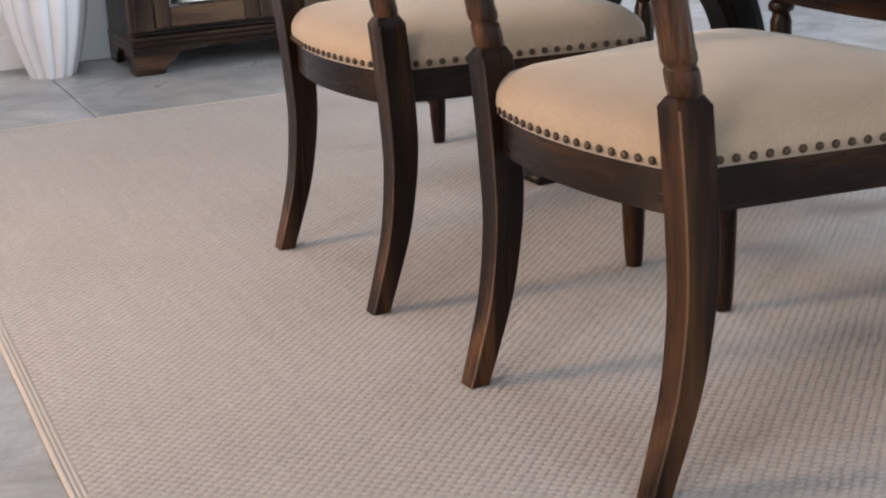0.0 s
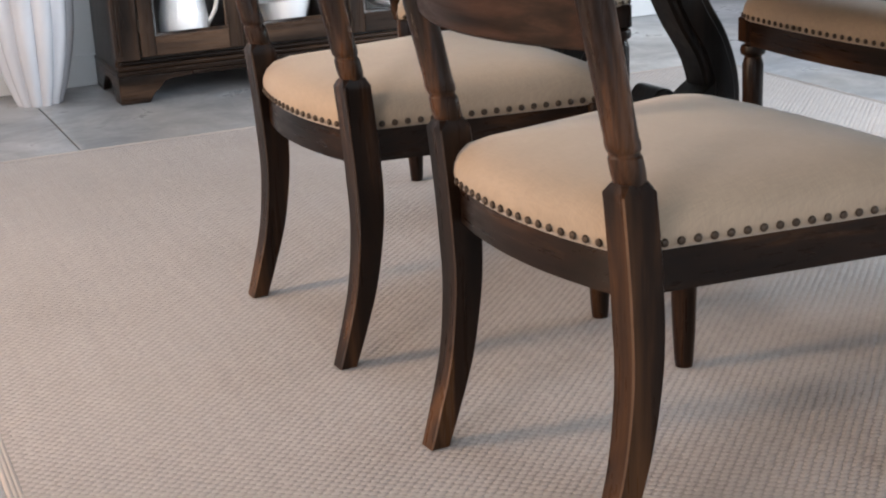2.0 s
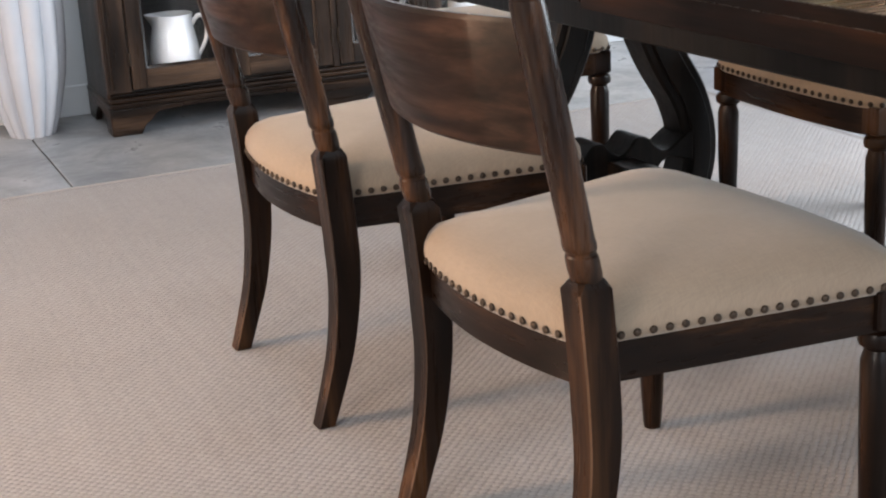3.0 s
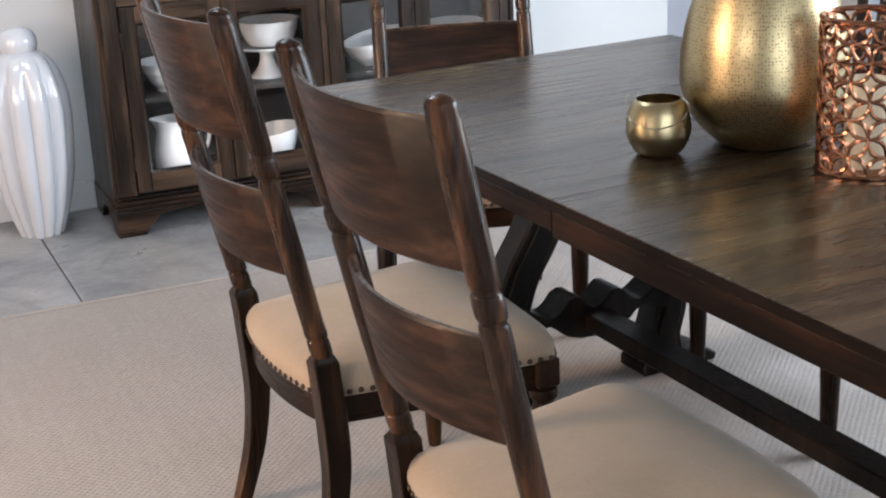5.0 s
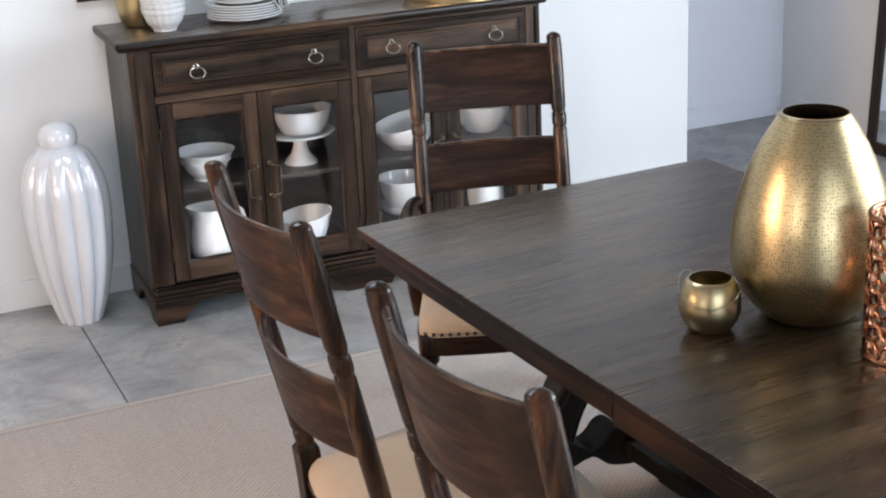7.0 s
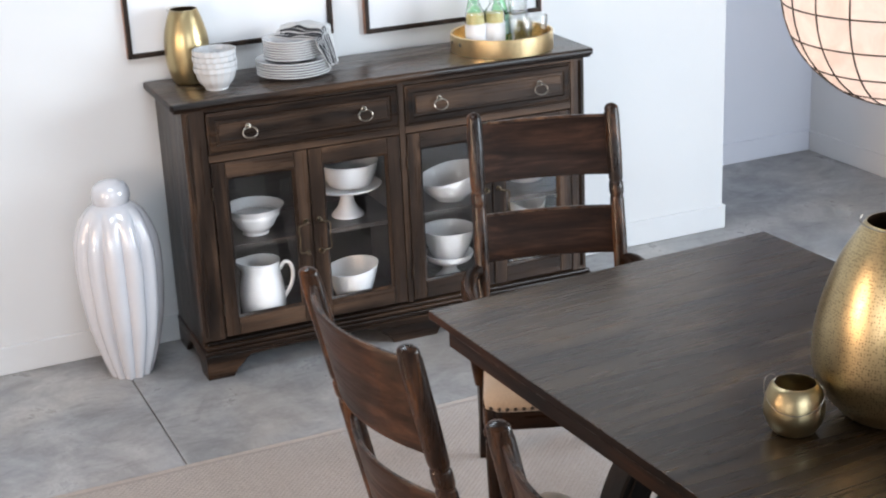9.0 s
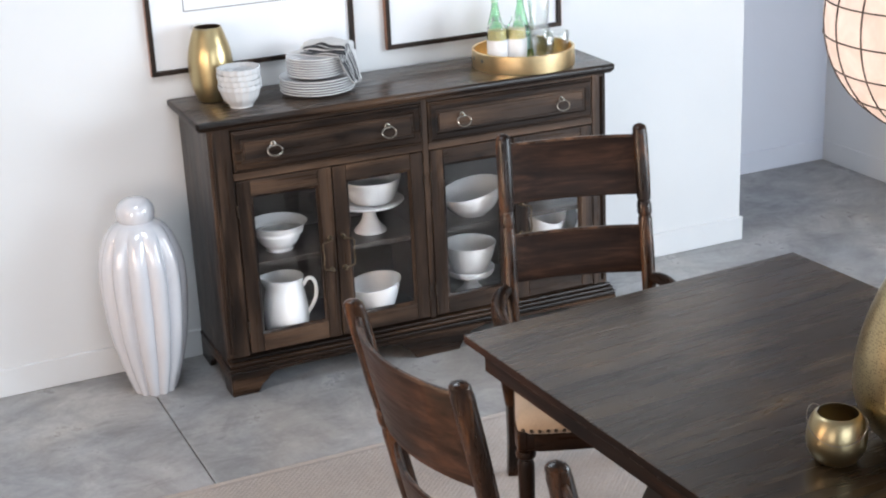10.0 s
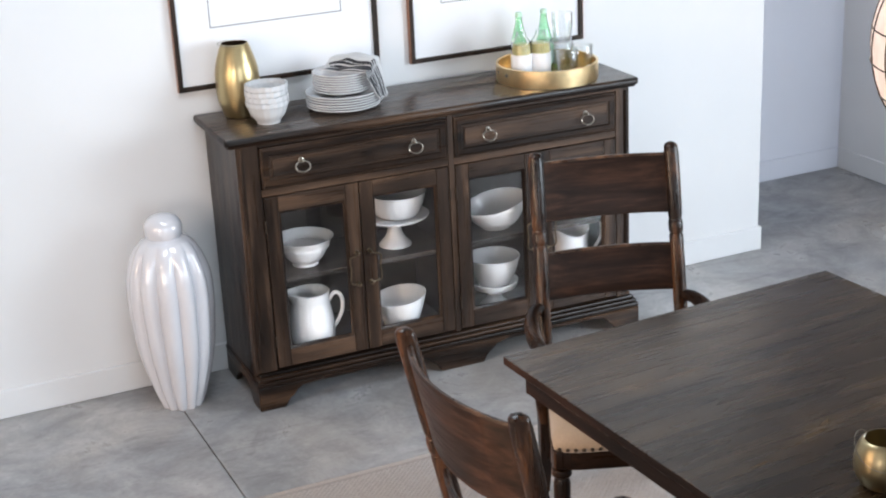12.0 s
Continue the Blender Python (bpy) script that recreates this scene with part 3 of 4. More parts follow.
def make_chair(m, arms, label, group, top=1.112, mid=0.838, half=REAR + 0.012, bow=0.050, foot=REAR):
    """top: height of the posts; mid: of the ring between the slats; half: half the width of the back at its top."""
    root = thing("dining_armchair" if arms else "dining_chair", m, label, "chair", group)

    def side(z):
        return foot + (half - foot) * max(0.0, (z - 0.48) / (top - 0.48))
    for s in (-1, 1):
        # sabre rear leg up to its square shoulder
        line = curve_of([(0.0, 0, 0.0), (0.021, 0, 0.063), (0.040, 0, 0.128), (0.052, 0, 0.20), (0.057, 0, 0.265), (0.055, 0, 0.345), (0.050, 0, 0.42), (0.046, 0, 0.466)], 4)
        rings = []
        for p in line:
            t = min(1.0, p.z / 0.30)
            rings.append(chamfer_ring(p.x, s * REAR, p.z, 0.031 + 0.017 * t, 0.032 + 0.011 * t, 0.0020))
        rings.append(chamfer_ring(0.046, s * REAR, 0.478, 0.037, 0.034, 0.007))
        leg = part("rear_leg", loft(rings), WOOD[2], root)
        leg.data.materials.append(RUBSHEENW)
        for f in leg.data.polygons:
            f.material_index = 1 if min(abs(f.normal.x), abs(f.normal.y)) > 0.55 else 0
        # turned post with a collar, a ring between the slats and a domed top
        prof = [(0.470, 0.016), (0.478, 0.0190), (0.486, 0.0203), (0.500, 0.0206), (0.508, 0.0200), (0.5105, 0.0182), (0.5135, 0.0182), (0.517, 0.0205), (0.525, 0.0210), (0.532, 0.0200),
                (0.68, 0.0210), (mid - 0.034, 0.0205), (mid - 0.026, 0.0195), (mid - 0.024, 0.0178), (mid - 0.019, 0.0178), (mid - 0.016, 0.0202), (mid - 0.009, 0.0212), (mid + 0.009, 0.0212), (mid + 0.016, 0.0202), (mid + 0.019, 0.0178), (mid + 0.024, 0.0178), (mid + 0.026, 0.0195),
                (mid + 0.034, 0.0208), (top - 0.12, 0.0222), (top - 0.030, 0.0218), (top - 0.020, 0.0200), (top - 0.017, 0.0206), (top - 0.010, 0.0195), (top - 0.004, 0.0145), (top, 0.005)]
        rings = [[(post_x(z) + r * math.cos(a), s * side(z) + r * math.sin(a), z) for a in [2 * math.pi * k / 20 for k in range(20)]] for z, r in prof]
        part("post", loft(rings), POSTW, root, angle=28)
        # front leg: square block, ring, tapered column
        bm = loft([chamfer_ring(FX, s * FRONT, z, w, w, 0.004) for z, w in ((0.336, 0.044), (0.339, 0.050), (0.388, 0.050), (0.391, 0.046))])
        merge(bm, lathe([(0.016, 0.340), (0.0175, 0.334), (0.026, 0.329), (0.0285, 0.320), (0.027, 0.311), (0.0185, 0.304), (0.020, 0.298), (0.0235, 0.287), (0.0225, 0.19), (0.0185, 0.06), (0.0155, 0.012), (0.0140, 0.0)], 20))
        for v in bm.verts:
            if v.co.z < 0.341 and abs(v.co.x) < 0.04:
                v.co.x += FX
                v.co.y += s * FRONT
        part("front_leg", bm, WOOD[2], root)
    for name, z0, z1 in (("top_slat", mid + 0.040, top - 0.030), ("lower_slat", 0.628, mid - 0.048)):
        rings = []
        for i in range(25):
            t = -1 + i / 12
            back = bow * (1 - t * t)
            ring = []
            for z, dx in ((z0, 0.003), (z0 + 0.004, 0.007), (z1 - 0.006, 0.007), (z1, 0.003), (z1, -0.003), (z1 - 0.006, -0.007), (z0 + 0.004, -0.007), (z0, -0.003)):
                ring.append((post_x(z) - back + dx, (side(z) - 0.010) * t, z))
            rings.append(ring)
        slat = part(name, loft(rings), SLATW, root)
        # Upward slat faces take the pale wood as a painted sheen.
        slat.data.materials.append(RUBSHEENW)
        for f in slat.data.polygons:
            f.material_index = 1 if f.normal.z > 0.55 else 0
    out = seat_outline()
    n = len(out)
    inner = [(0.27 + (x - 0.27) * 0.88, y * 0.88) for x, y in out]
    spans = (("rear_rail", 0, 14), ("side_rail", 14, 22), ("front_rail", 22, 36), ("side_rail", 36, n))
    for name, i0, i1 in spans:
        rings = [[(out[i % n][0], out[i % n][1], 0.334), (out[i % n][0], out[i % n][1], 0.387), (inner[i % n][0], inner[i % n][1], 0.387), (inner[i % n][0], inner[i % n][1], 0.334)] for i in range(i0, i1 + 1)]
        part(name, loft(rings), WOOD[1] if "side" not in name else WOOD[0], root)
    rows = [(1.0, 0.3875, 0.018), (1.010, 0.396, 0.019), (1.016, 0.406, 0.021), (1.010, 0.419, 0.024), (0.984, 0.432, 0.028), (0.93, 0.444, 0.034),
            (0.83, 0.4545, 0.042), (0.65, 0.4620, 0.048), (0.43, 0.4665, 0.05), (0.16, 0.4685, 0.05)]
    seat = part("seat", loft([scaled(seat_outline(0.003, 14, c), k, z) for k, z, c in rows]), FABRIC, root, "padded beige linen seat", angle=80)
    # nail heads along the lower edge of the upholstery
    loop = [Vector((x, y, 0)) for x, y in seat_outline(0.0045)]
    total = sum((loop[(i + 1) % n] - loop[i]).length for i in range(n))
    count = int(total / 0.0215)
    me = mesh_of("nail", lathe([(0.0054, -0.001), (0.0054, 0.0004), (0.0046, 0.0017), (0.0026, 0.0026), (0.0006, 0.0029)], 10), BRONZE)
    run, step = 0.0, total / count
    nxt = step / 2
    for i in range(n):
        a, b = loop[i], loop[(i + 1) % n]
        ln = (b - a).length
        while nxt < run + ln:
            p = a + (b - a) * ((nxt - run) / ln)
            d = (b - a).normalized()
            outw = Vector((-d.y, d.x, 0))
            if outw.dot(p - Vector((0.27, 0, 0))) < 0:
                outw = -outw
            if not (p.x < 0.072 and abs(p.y) > REAR - 0.024):
                q = outw.to_track_quat('Z', 'Y').to_matrix().to_4x4()
                ob = part("nail", me, BRONZE, seat)
                ob.matrix_basis = Matrix.Translation(p + outw * 0.0035 + Vector((0, 0, 0.397))) @ q
            nxt += step
        run += ln
    if arms:
        for s in (-1, 1):
            line = curve_of([(0.018, s * 0.208, 0.610), (0.05, s * 0.236, 0.612), (0.10, s * 0.256, 0.600), (0.17, s * 0.264, 0.588), (0.26, s * 0.268, 0.594), (0.325, s * 0.27, 0.604), (0.355, s * 0.27, 0.588), (0.345, s * 0.27, 0.564)], 6)
            rad = [0.016 + 0.006 * min(1, i / 12) for i in range(len(line))]
            part("arm", tube(line, rad, 12), WOOD[0], root)
            sup = curve_of([(0.25, s * 0.252, 0.36), (0.262, s * 0.266, 0.45), (0.295, s * 0.27, 0.53), (0.285, s * 0.269, 0.588)], 6)
            part("arm_support", tube(sup, 0.017, 12), WOOD[2], root)
    return root


CH = "chairs round the dining table"
chair = make_chair(pose(-0.176, -2.2365, RZ, 0, 0, 2.3), False, "dark-stained wooden dining chair with nail-trimmed beige linen seat", CH)
copy_thing(chair, pose(-0.147, -3.021, RZ, 0, 0, 4.0))
copy_thing(chair, pose(1.483, -2.185, RZ, 0, 0, 180))
copy_thing(chair, pose(1.483, -2.95, RZ, 0, 0, 180))
make_chair(pose(0.79, -1.04, RZ, 0, 0, -107.5), True, "dark-stained armchair with scrolled arms and beige linen seat", CH, 1.052, 0.812, 0.200, 0.022, 0.206)

# ---- trestle table ----
TW, TL, TZ = 1.035, 2.1, 0.765
table = thing("trestle_table", pose(0.187, -1.528, 0, 0, 0, 3.0), "dark brown distressed wooden trestle dining table", "table")
part("tabletop", box(0, TW, -1.1085, 0, TZ - 0.022, TZ, 0.0015, seg=2), TOPW, table, angle=15)
part("tabletop", box(0, TW, -TL, -1.1088, TZ - 0.022, TZ, 0.0015, seg=2), TOPW, table, angle=15)
# Slab sides are coloured darker than the top, picked by face normal.
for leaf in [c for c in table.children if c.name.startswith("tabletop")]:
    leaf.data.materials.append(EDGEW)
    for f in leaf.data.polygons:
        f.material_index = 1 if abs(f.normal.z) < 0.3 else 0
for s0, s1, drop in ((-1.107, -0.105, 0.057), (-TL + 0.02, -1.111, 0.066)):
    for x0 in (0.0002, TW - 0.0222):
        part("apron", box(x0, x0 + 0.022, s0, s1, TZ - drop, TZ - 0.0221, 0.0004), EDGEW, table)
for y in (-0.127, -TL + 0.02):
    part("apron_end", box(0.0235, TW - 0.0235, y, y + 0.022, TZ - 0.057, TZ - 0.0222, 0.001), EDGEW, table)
CX = TW / 2 + 0.033
for ty in (-0.34, -TL + 0.34):
    part("top_rail", box(CX - 0.40, CX + 0.34, ty - 0.07, ty + 0.07, TZ - 0.152, TZ - 0.0225, 0.004), DARKW, table)
    for s in (-1, 1):
        line = curve_of([(CX + s * 0.093, 0, TZ - 0.058), (CX + s * 0.091, 0, 0.60), (CX + s * 0.102, 0, 0.51), (CX + s * 0.142, 0, 0.42), (CX + s * 0.194, 0, 0.335), (CX + s * 0.222, 0, 0.25), (CX + s * 0.224, 0, 0.175), (CX + s * 0.207, 0, 0.105), (CX + s * 0.215, 0, 0.045)], 6)
        leg = part("scroll_leg", ribbon(line, (0.098, 0.090), ty - 0.04, ty + 0.04, 0.006), DARKW, table)
        for y in (ty - 0.046, ty + 0.038):
            part("raised_panel", ribbon(line[1:-2], (0.055, 0.05), y, y + 0.008, 0.003), DARKW, leg)
        part("foot", prism([(CX + s * a, z) for a, z in ((0.13, RZ), (0.345, RZ), (0.35, 0.03), (0.325, 0.046), (0.30, 0.058), (0.15, 0.058), (0.13, 0.04))], ty - 0.055, ty + 0.055, 0.005), DARKW, table)
    low = [(p.x, p.z) for p in curve_of([(-0.20, 0, 0.18), (-0.13, 0, 0.20), (-0.08, 0, 0.165), (0, 0, 0.15), (0.08, 0, 0.165), (0.13, 0, 0.20), (0.20, 0, 0.18)], 3)]
    top = [(p.x, p.z) for p in curve_of([(0.20, 0, 0.262), (0.165, 0, 0.240), (0.128, 0, 0.218), (0.10, 0, 0.228), (0.075, 0, 0.254), (0.045, 0, 0.258), (0.022, 0, 0.235), (0, 0, 0.222)], 4)]
    outline = low + top + [(-x, z) for x, z in reversed(top[:-1])]
    part("cross_bracket", prism([(CX + x, z) for x, z in outline], ty - 0.047, ty + 0.047, 0.004), DARKW, table)
for x0 in (0.135, TW - 0.155):
    part("inner_apron", box(x0, x0 + 0.02, -TL + 0.41, -0.411, TZ - 0.142, TZ - 0.0225, 0.003), DARKW, table)
part("stretcher", box(CX - 0.035, CX + 0.035, -TL + 0.38, -0.38, 0.172, 0.216, 0.004), DARKW, table)

# ---- things on the table ----


def turned(name, prof, material, m, label, category, seg=40, wall=0.004, handle=None, lining=None):
    """A hollow turned vessel, open at the top."""
    root = thing(name, m, label, category)
    pts = [(p.x, p.z) for p in curve_of([(r, 0, z) for r, z in prof], 6)]
    inside = [(max(r - wall, 0.002), max(z, prof[0][1] + wall)) for r, z in reversed(pts)]
    part("body", loft([[(r * math.cos(2 * math.pi * k / seg), r * math.sin(2 * math.pi * k / seg), z) for k in range(seg)] for r, z in [(0.001, pts[0][1])] + pts + inside[:1]], True, False), material, root, angle=60)
    # Without a lining given, the inner wall gets the painted inside shade.
    part("lining", loft([[(r * math.cos(2 * math.pi * k / seg), r * math.sin(2 * math.pi * k / seg), z) for k in range(seg)] for r, z in inside], True, False), lining or INSIDE, root, "dull gold lining" if lining else "lining coloured dark like a shaded inside", angle=60)
    if handle:
        rr, z, drop, thick = handle
        line = [(rr * math.cos(a) * 1.0, rr * math.sin(a), z + drop * abs(math.sin(a / 2 + 0.5)) * 0.2) for a in [math.pi * 0.55 + math.pi * 0.9 * k / 24 for k in range(25)]]
        part("wire_handle", tube(line, thick, 6), NICKEL, root, "thin bent wire handle")
    return root


turned("gold_vase", [(0.072, 0), (0.092, 0.010), (0.130, 0.05), (0.152, 0.10), (0.156, 0.145), (0.149, 0.21), (0.130, 0.28), (0.106, 0.34), (0.074, 0.395), (0.064, 0.410)], GOLD, pose(0.766, -2.511, TZ, 0, 0, 20),
       "large egg-shaped pierced gold metal vase with wire handle", "vase", 64, 0.003, (0.075, 0.408, 0.015, 0.0016))
pot = turned("gold_pot", [(0.028, 0), (0.043, 0.006), (0.057, 0.030), (0.0605, 0.052), (0.0565, 0.080), (0.049, 0.098), (0.0425, 0.105)], GOLDS, pose(0.556, -2.480, TZ, 0, 0, 0),
       "small round gold metal votive pot with wire handle", "pot", 120, 0.002, lining=GOLDS)
loop = [(0.044, 0, 0.103), (0.056, -0.022, 0.094), (0.040, -0.052, 0.074), (0.0, -0.066, 0.062), (-0.038, -0.055, 0.068), (-0.058, -0.026, 0.084), (-0.060, 0.0, 0.104), (-0.050, 0.012, 0.116), (-0.036, 0.010, 0.114), (-0.043, 0.0, 0.103)]
part("wire_handle", tube(curve_of(loop, 6), 0.0009, 6), NICKEL, pot, "thin bent wire handle", m=pose(0, 0, 0, 0, 0, -32))


def lantern(m):
    root = thing("copper_lantern", m, "copper openwork lattice candle lantern on the table", "lantern")
    R, H = 0.082, 0.274
    for z in (0.004, H - 0.004):
        ring = [(R * math.cos(2 * math.pi * k / 48), R * math.sin(2 * math.pi * k / 48), z) for k in range(48)]
        part("rim", tube(ring, 0.005, 8, True), COPPER, root)
    part("base", lathe([(R - 0.001, 0.001), (R - 0.001, 0.005), (0.002, 0.005)], 40), COPPER, root)
    around, rows = 8, 8
    dz = (H - 0.016) / rows
    me = None
    for j in range(rows + 1):
        for i in range(around):
            a0 = 2 * math.pi * (i + 0.5 * (j % 2)) / around
            zc = 0.008 + dz * j
            if me is None:
                # four curved leaves that cross at the middle
                bm = bmesh.new()
                da = 2 * math.pi / around / 2
                for sa in (-1, 1):
                    for sz in (-1, 1):
                        for side in (-1, 1):
                            line = []
                            for k in range(9):
                                t = k / 8
                                bend = side * 0.26 * math.sin(math.pi * t)
                                a = sa * da * t + bend * da * sa
                                z = sz * dz * t - bend * dz * sz
                                line.append((R * math.cos(a), R * math.sin(a), z))
                            tube(line, [0.0025 + 0.0015 * math.sin(math.pi * k / 8) for k in range(9)], 6, False, bm)
                me = mesh_of("lattice", bm, COPPER)
            if 0 < j < rows and j % 2 == 1:
                part("lattice", me, COPPER, root, m=pose(0, 0, zc, 0, 0, math.degrees(a0)))
    part("candle", lathe([(0.036, 0.006), (0.037, 0.012), (0.037, 0.155), (0.034, 0.162), (0.004, 0.158)], 32), WAX, root, "ivory pillar candle")
    part("wick", tube([(0, 0, 0.157), (0.001, 0, 0.165), (0.003, 0, 0.172)], 0.0012, 6), INK, root)
    return root


lantern(pose(0.799, -2.767, TZ, 0, 0, 8))

# ---- pendant lamp ----


def pendant(m, R=0.239):
    root = thing("pendant_lamp", m, "globe pendant lamp of capiz shell panes in a dark wire grid", "lamp")
    lat, lon = 11, 20
    for j in range(1, lat - 1):
        t0, t1 = math.pi * j / lat, math.pi * (j + 1) / lat
        me = None
        for i in range(lon):
            if me is None:
                w = 2 * math.pi / lon
                rings = []
                for t in (t0, (t0 + t1) / 2, t1):
                    rings.append([(R * math.sin(t) * math.cos(a), R * math.sin(t) * math.sin(a), R * math.cos(t)) for a in (0, w / 3, 2 * w / 3, w)])
                me = mesh_of("pane", loft(rings, False, False), CAPIZ, True, 60)
            ob = part("pane", me, CAPIZ, root)
            ob.matrix_basis = pose(0, 0, 0, 0, 0, 360 * i / lon)
    for j in range(1, lat):
        t = math.pi * j / lat
        part("grid_ring", tube([(R * 1.003 * math.sin(t) * math.cos(a), R * 1.003 * math.sin(t) * math.sin(a), R * 1.003 * math.cos(t)) for a in [2 * math.pi * k / 72 for k in range(72)]], 0.0017, 6, True), BLACKW, root)
    wire = mesh_of("grid_rib", tube([(R * 1.003 * math.sin(t), 0, R * 1.003 * math.cos(t)) for t in [math.pi / lat + math.pi * (lat - 2) / lat * k / 30 for k in range(31)]], 0.0017, 6), BLACKW)
    for i in range(lon):
        part("grid_rib", wire, BLACKW, root, m=pose(0, 0, 0, 0, 0, 360 * i / lon))
    part("cap", lathe([(0.06, R * 0.955), (0.055, R + 0.004), (0.02, R + 0.02), (0.008, R + 0.05)], 24), IRON, root)
    part("cord", tube([(0, 0, R + 0.04), (0, 0, HIGH - 0.03 - m.translation.z)], 0.004, 8), INK, root)
    part("canopy", lathe([(0.06, HIGH - m.translation.z - 0.001), (0.06, HIGH - m.translation.z - 0.02), (0.02, HIGH - m.translation.z - 0.035)], 24), IRON, root)
    part("bulb", lathe([(0.012, 0.11), (0.016, 0.08), (0.034, 0.04), (0.036, 0.02), (0.028, -0.005), (0.006, -0.016)], 20), BULB, root)
    return root


pendant(pose(0.841, -2.409, 1.617, 0, 0, 6))
lamp = bpy.data.lights.new("pendant_bulb_light", 'POINT')
lamp.energy, lamp.color, lamp.shadow_soft_size = 1.5, (1.0, 0.84, 0.73), 0.05
new("pendant_bulb_light", lamp).location = (0.841, -2.409, 1.57)

# ---- sideboard ----
SB = pose(0, 0, 0, 0, 0, -1.4)          # its front left foot stands at the origin
SW, SD, MID = 1.524, 0.415, 0.778       # width over the feet, depth, middle stile
sideboard = thing("sideboard", SB, "dark brown distressed sideboard with two drawers and glass doors", "sideboard")
FY = 0.03                               # front of the case
BX0, BX1 = 0.006, SW - 0.028


def ogee_top():
    x0, x1, y0, y1 = -0.028, SW + 0.010, FY - 0.012, SD + 0.005
    base = [(x0, y1), (x0, y0 + 0.014), (x0 + 0.001, y0 + 0.009), (x0 + 0.004, y0 + 0.004), (x0 + 0.009, y0),
            (x1 - 0.009, y0), (x1 - 0.004, y0 + 0.004), (x1 - 0.001, y0 + 0.009), (x1, y0 + 0.014), (x1, y1)]
    cx, cy = MID, SD

    def ring(inset, z):
        return [(x + inset * (1 if x < cx else -1), min(y + inset, y1), z) for x, y in base]
    return loft([ring(0.008, 0.9483), ring(0.006, 0.955), ring(0.001, 0.958), ring(0.0, 0.961), ring(0.0, 0.974), ring(0.002, 0.978), ring(0.005, 0.980)])


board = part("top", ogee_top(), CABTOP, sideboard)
# Only the upward face carries the painted sheen; the edges stay dark.
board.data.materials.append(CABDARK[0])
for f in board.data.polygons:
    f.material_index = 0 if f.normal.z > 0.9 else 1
# Side panels are coloured darker than the front frame.
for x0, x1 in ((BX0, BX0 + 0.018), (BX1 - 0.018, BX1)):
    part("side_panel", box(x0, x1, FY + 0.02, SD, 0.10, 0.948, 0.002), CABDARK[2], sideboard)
part("back_panel", box(BX0 + 0.0185, BX1 - 0.0185, SD - 0.012, SD, 0.12, 0.948, 0), INNERW, sideboard)
part("bottom_board", box(BX0 + 0.0185, BX1 - 0.0185, FY + 0.02, SD - 0.0125, 0.12, 0.142, 0.001), INNERW, sideboard)
part("shelf", box(BX0 + 0.0185, BX1 - 0.0185, FY + 0.06, SD - 0.0125, 0.425, 0.443, 0.002), INNERW, sideboard)
part("mid_divider", box(MID - 0.009, MID + 0.009, FY + 0.021, SD - 0.0125, 0.1425, 0.4245, 0.001), INNERW, sideboard)
part("mid_divider", box(MID - 0.009, MID + 0.009, FY + 0.0605, SD - 0.0125, 0.4435, 0.768, 0.001), INNERW, sideboard)
part("dust_board", box(BX0 + 0.0185, BX1 - 0.0185, FY + 0.021, SD - 0.0125, 0.7685, 0.785, 0.001), INNERW, sideboard)
# face frame
for x0, x1 in ((BX0, 0.083), (MID - 0.011, MID + 0.011), (SW - 0.083, BX1)):
    part("stile", box(x0, x1, FY, FY + 0.0195, 0.1325, 0.948, 0.0015), CAB[2], sideboard)
for z0, z1 in ((0.766, 0.792), (0.938, 0.948)):
    for x0, x1 in ((0.0835, MID - 0.0115), (MID + 0.0115, SW - 0.0835)):
        part("rail", box(x0, x1, FY + 0.001, FY + 0.019, z0, z1, 0.0015), CAB[0], sideboard)
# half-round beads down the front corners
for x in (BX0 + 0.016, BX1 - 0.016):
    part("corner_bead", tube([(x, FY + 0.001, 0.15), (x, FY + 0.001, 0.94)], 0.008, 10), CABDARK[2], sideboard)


def panel_drawer(x0, x1, first=0.140):
    z0, z1 = 0.794, 0.936
    d = part("drawer", box(x0, x1, FY - 0.004, FY + 0.018, z0, z1, 0.002), CAB[0], sideboard)
    i = 0.026
    rim = []
    for inset, y in ((0.0, FY - 0.004), (0.006, FY - 0.009), (i - 0.004, FY - 0.009), (i, FY - 0.0045)):
        rim.append([(x0 + inset + 0.004, y, z0 + inset + 0.004), (x1 - inset - 0.004, y, z0 + inset + 0.004), (x1 - inset - 0.004, y, z1 - inset - 0.004), (x0 + inset + 0.004, y, z1 - inset - 0.004)])
    part("moulding", loft(rim, True, False), CABDARK[0], d)
    part("field", box(x0 + i + 0.012, x1 - i - 0.012, FY - 0.0075, FY - 0.0042, z0 + i + 0.012, z1 - i - 0.012, 0.003), CAB[0], d)
    w = x1 - x0
    for x in (x0 + first, x1 - 0.127):
        bm = lathe([(0.010, 0.0), (0.010, 0.002), (0.006, 0.004), (0.0045, 0.007), (0.0045, 0.014), (0.006, 0.017), (0.005, 0.021), (0.002, 0.023)], 16)
        bmesh.ops.transform(bm, matrix=pose(x, FY - 0.0075, 0.878, 90, 0, 0), verts=bm.verts)
        pull = part("ring_pull", bm, NICKEL, d, "aged nickel ring pull")
        ring = [(x + 0.0255 * math.cos(a), FY - 0.026 + 0.006 * math.sin(a), 0.859 + 0.0175 * math.sin(a)) for a in [2 * math.pi * k / 28 for k in range(28)]]
        part("ring", tube(ring, 0.0026, 8, True), NICKEL, pull)


panel_drawer(0.087, MID - 0.014)
panel_drawer(MID + 0.014, SW - 0.087, 0.127)


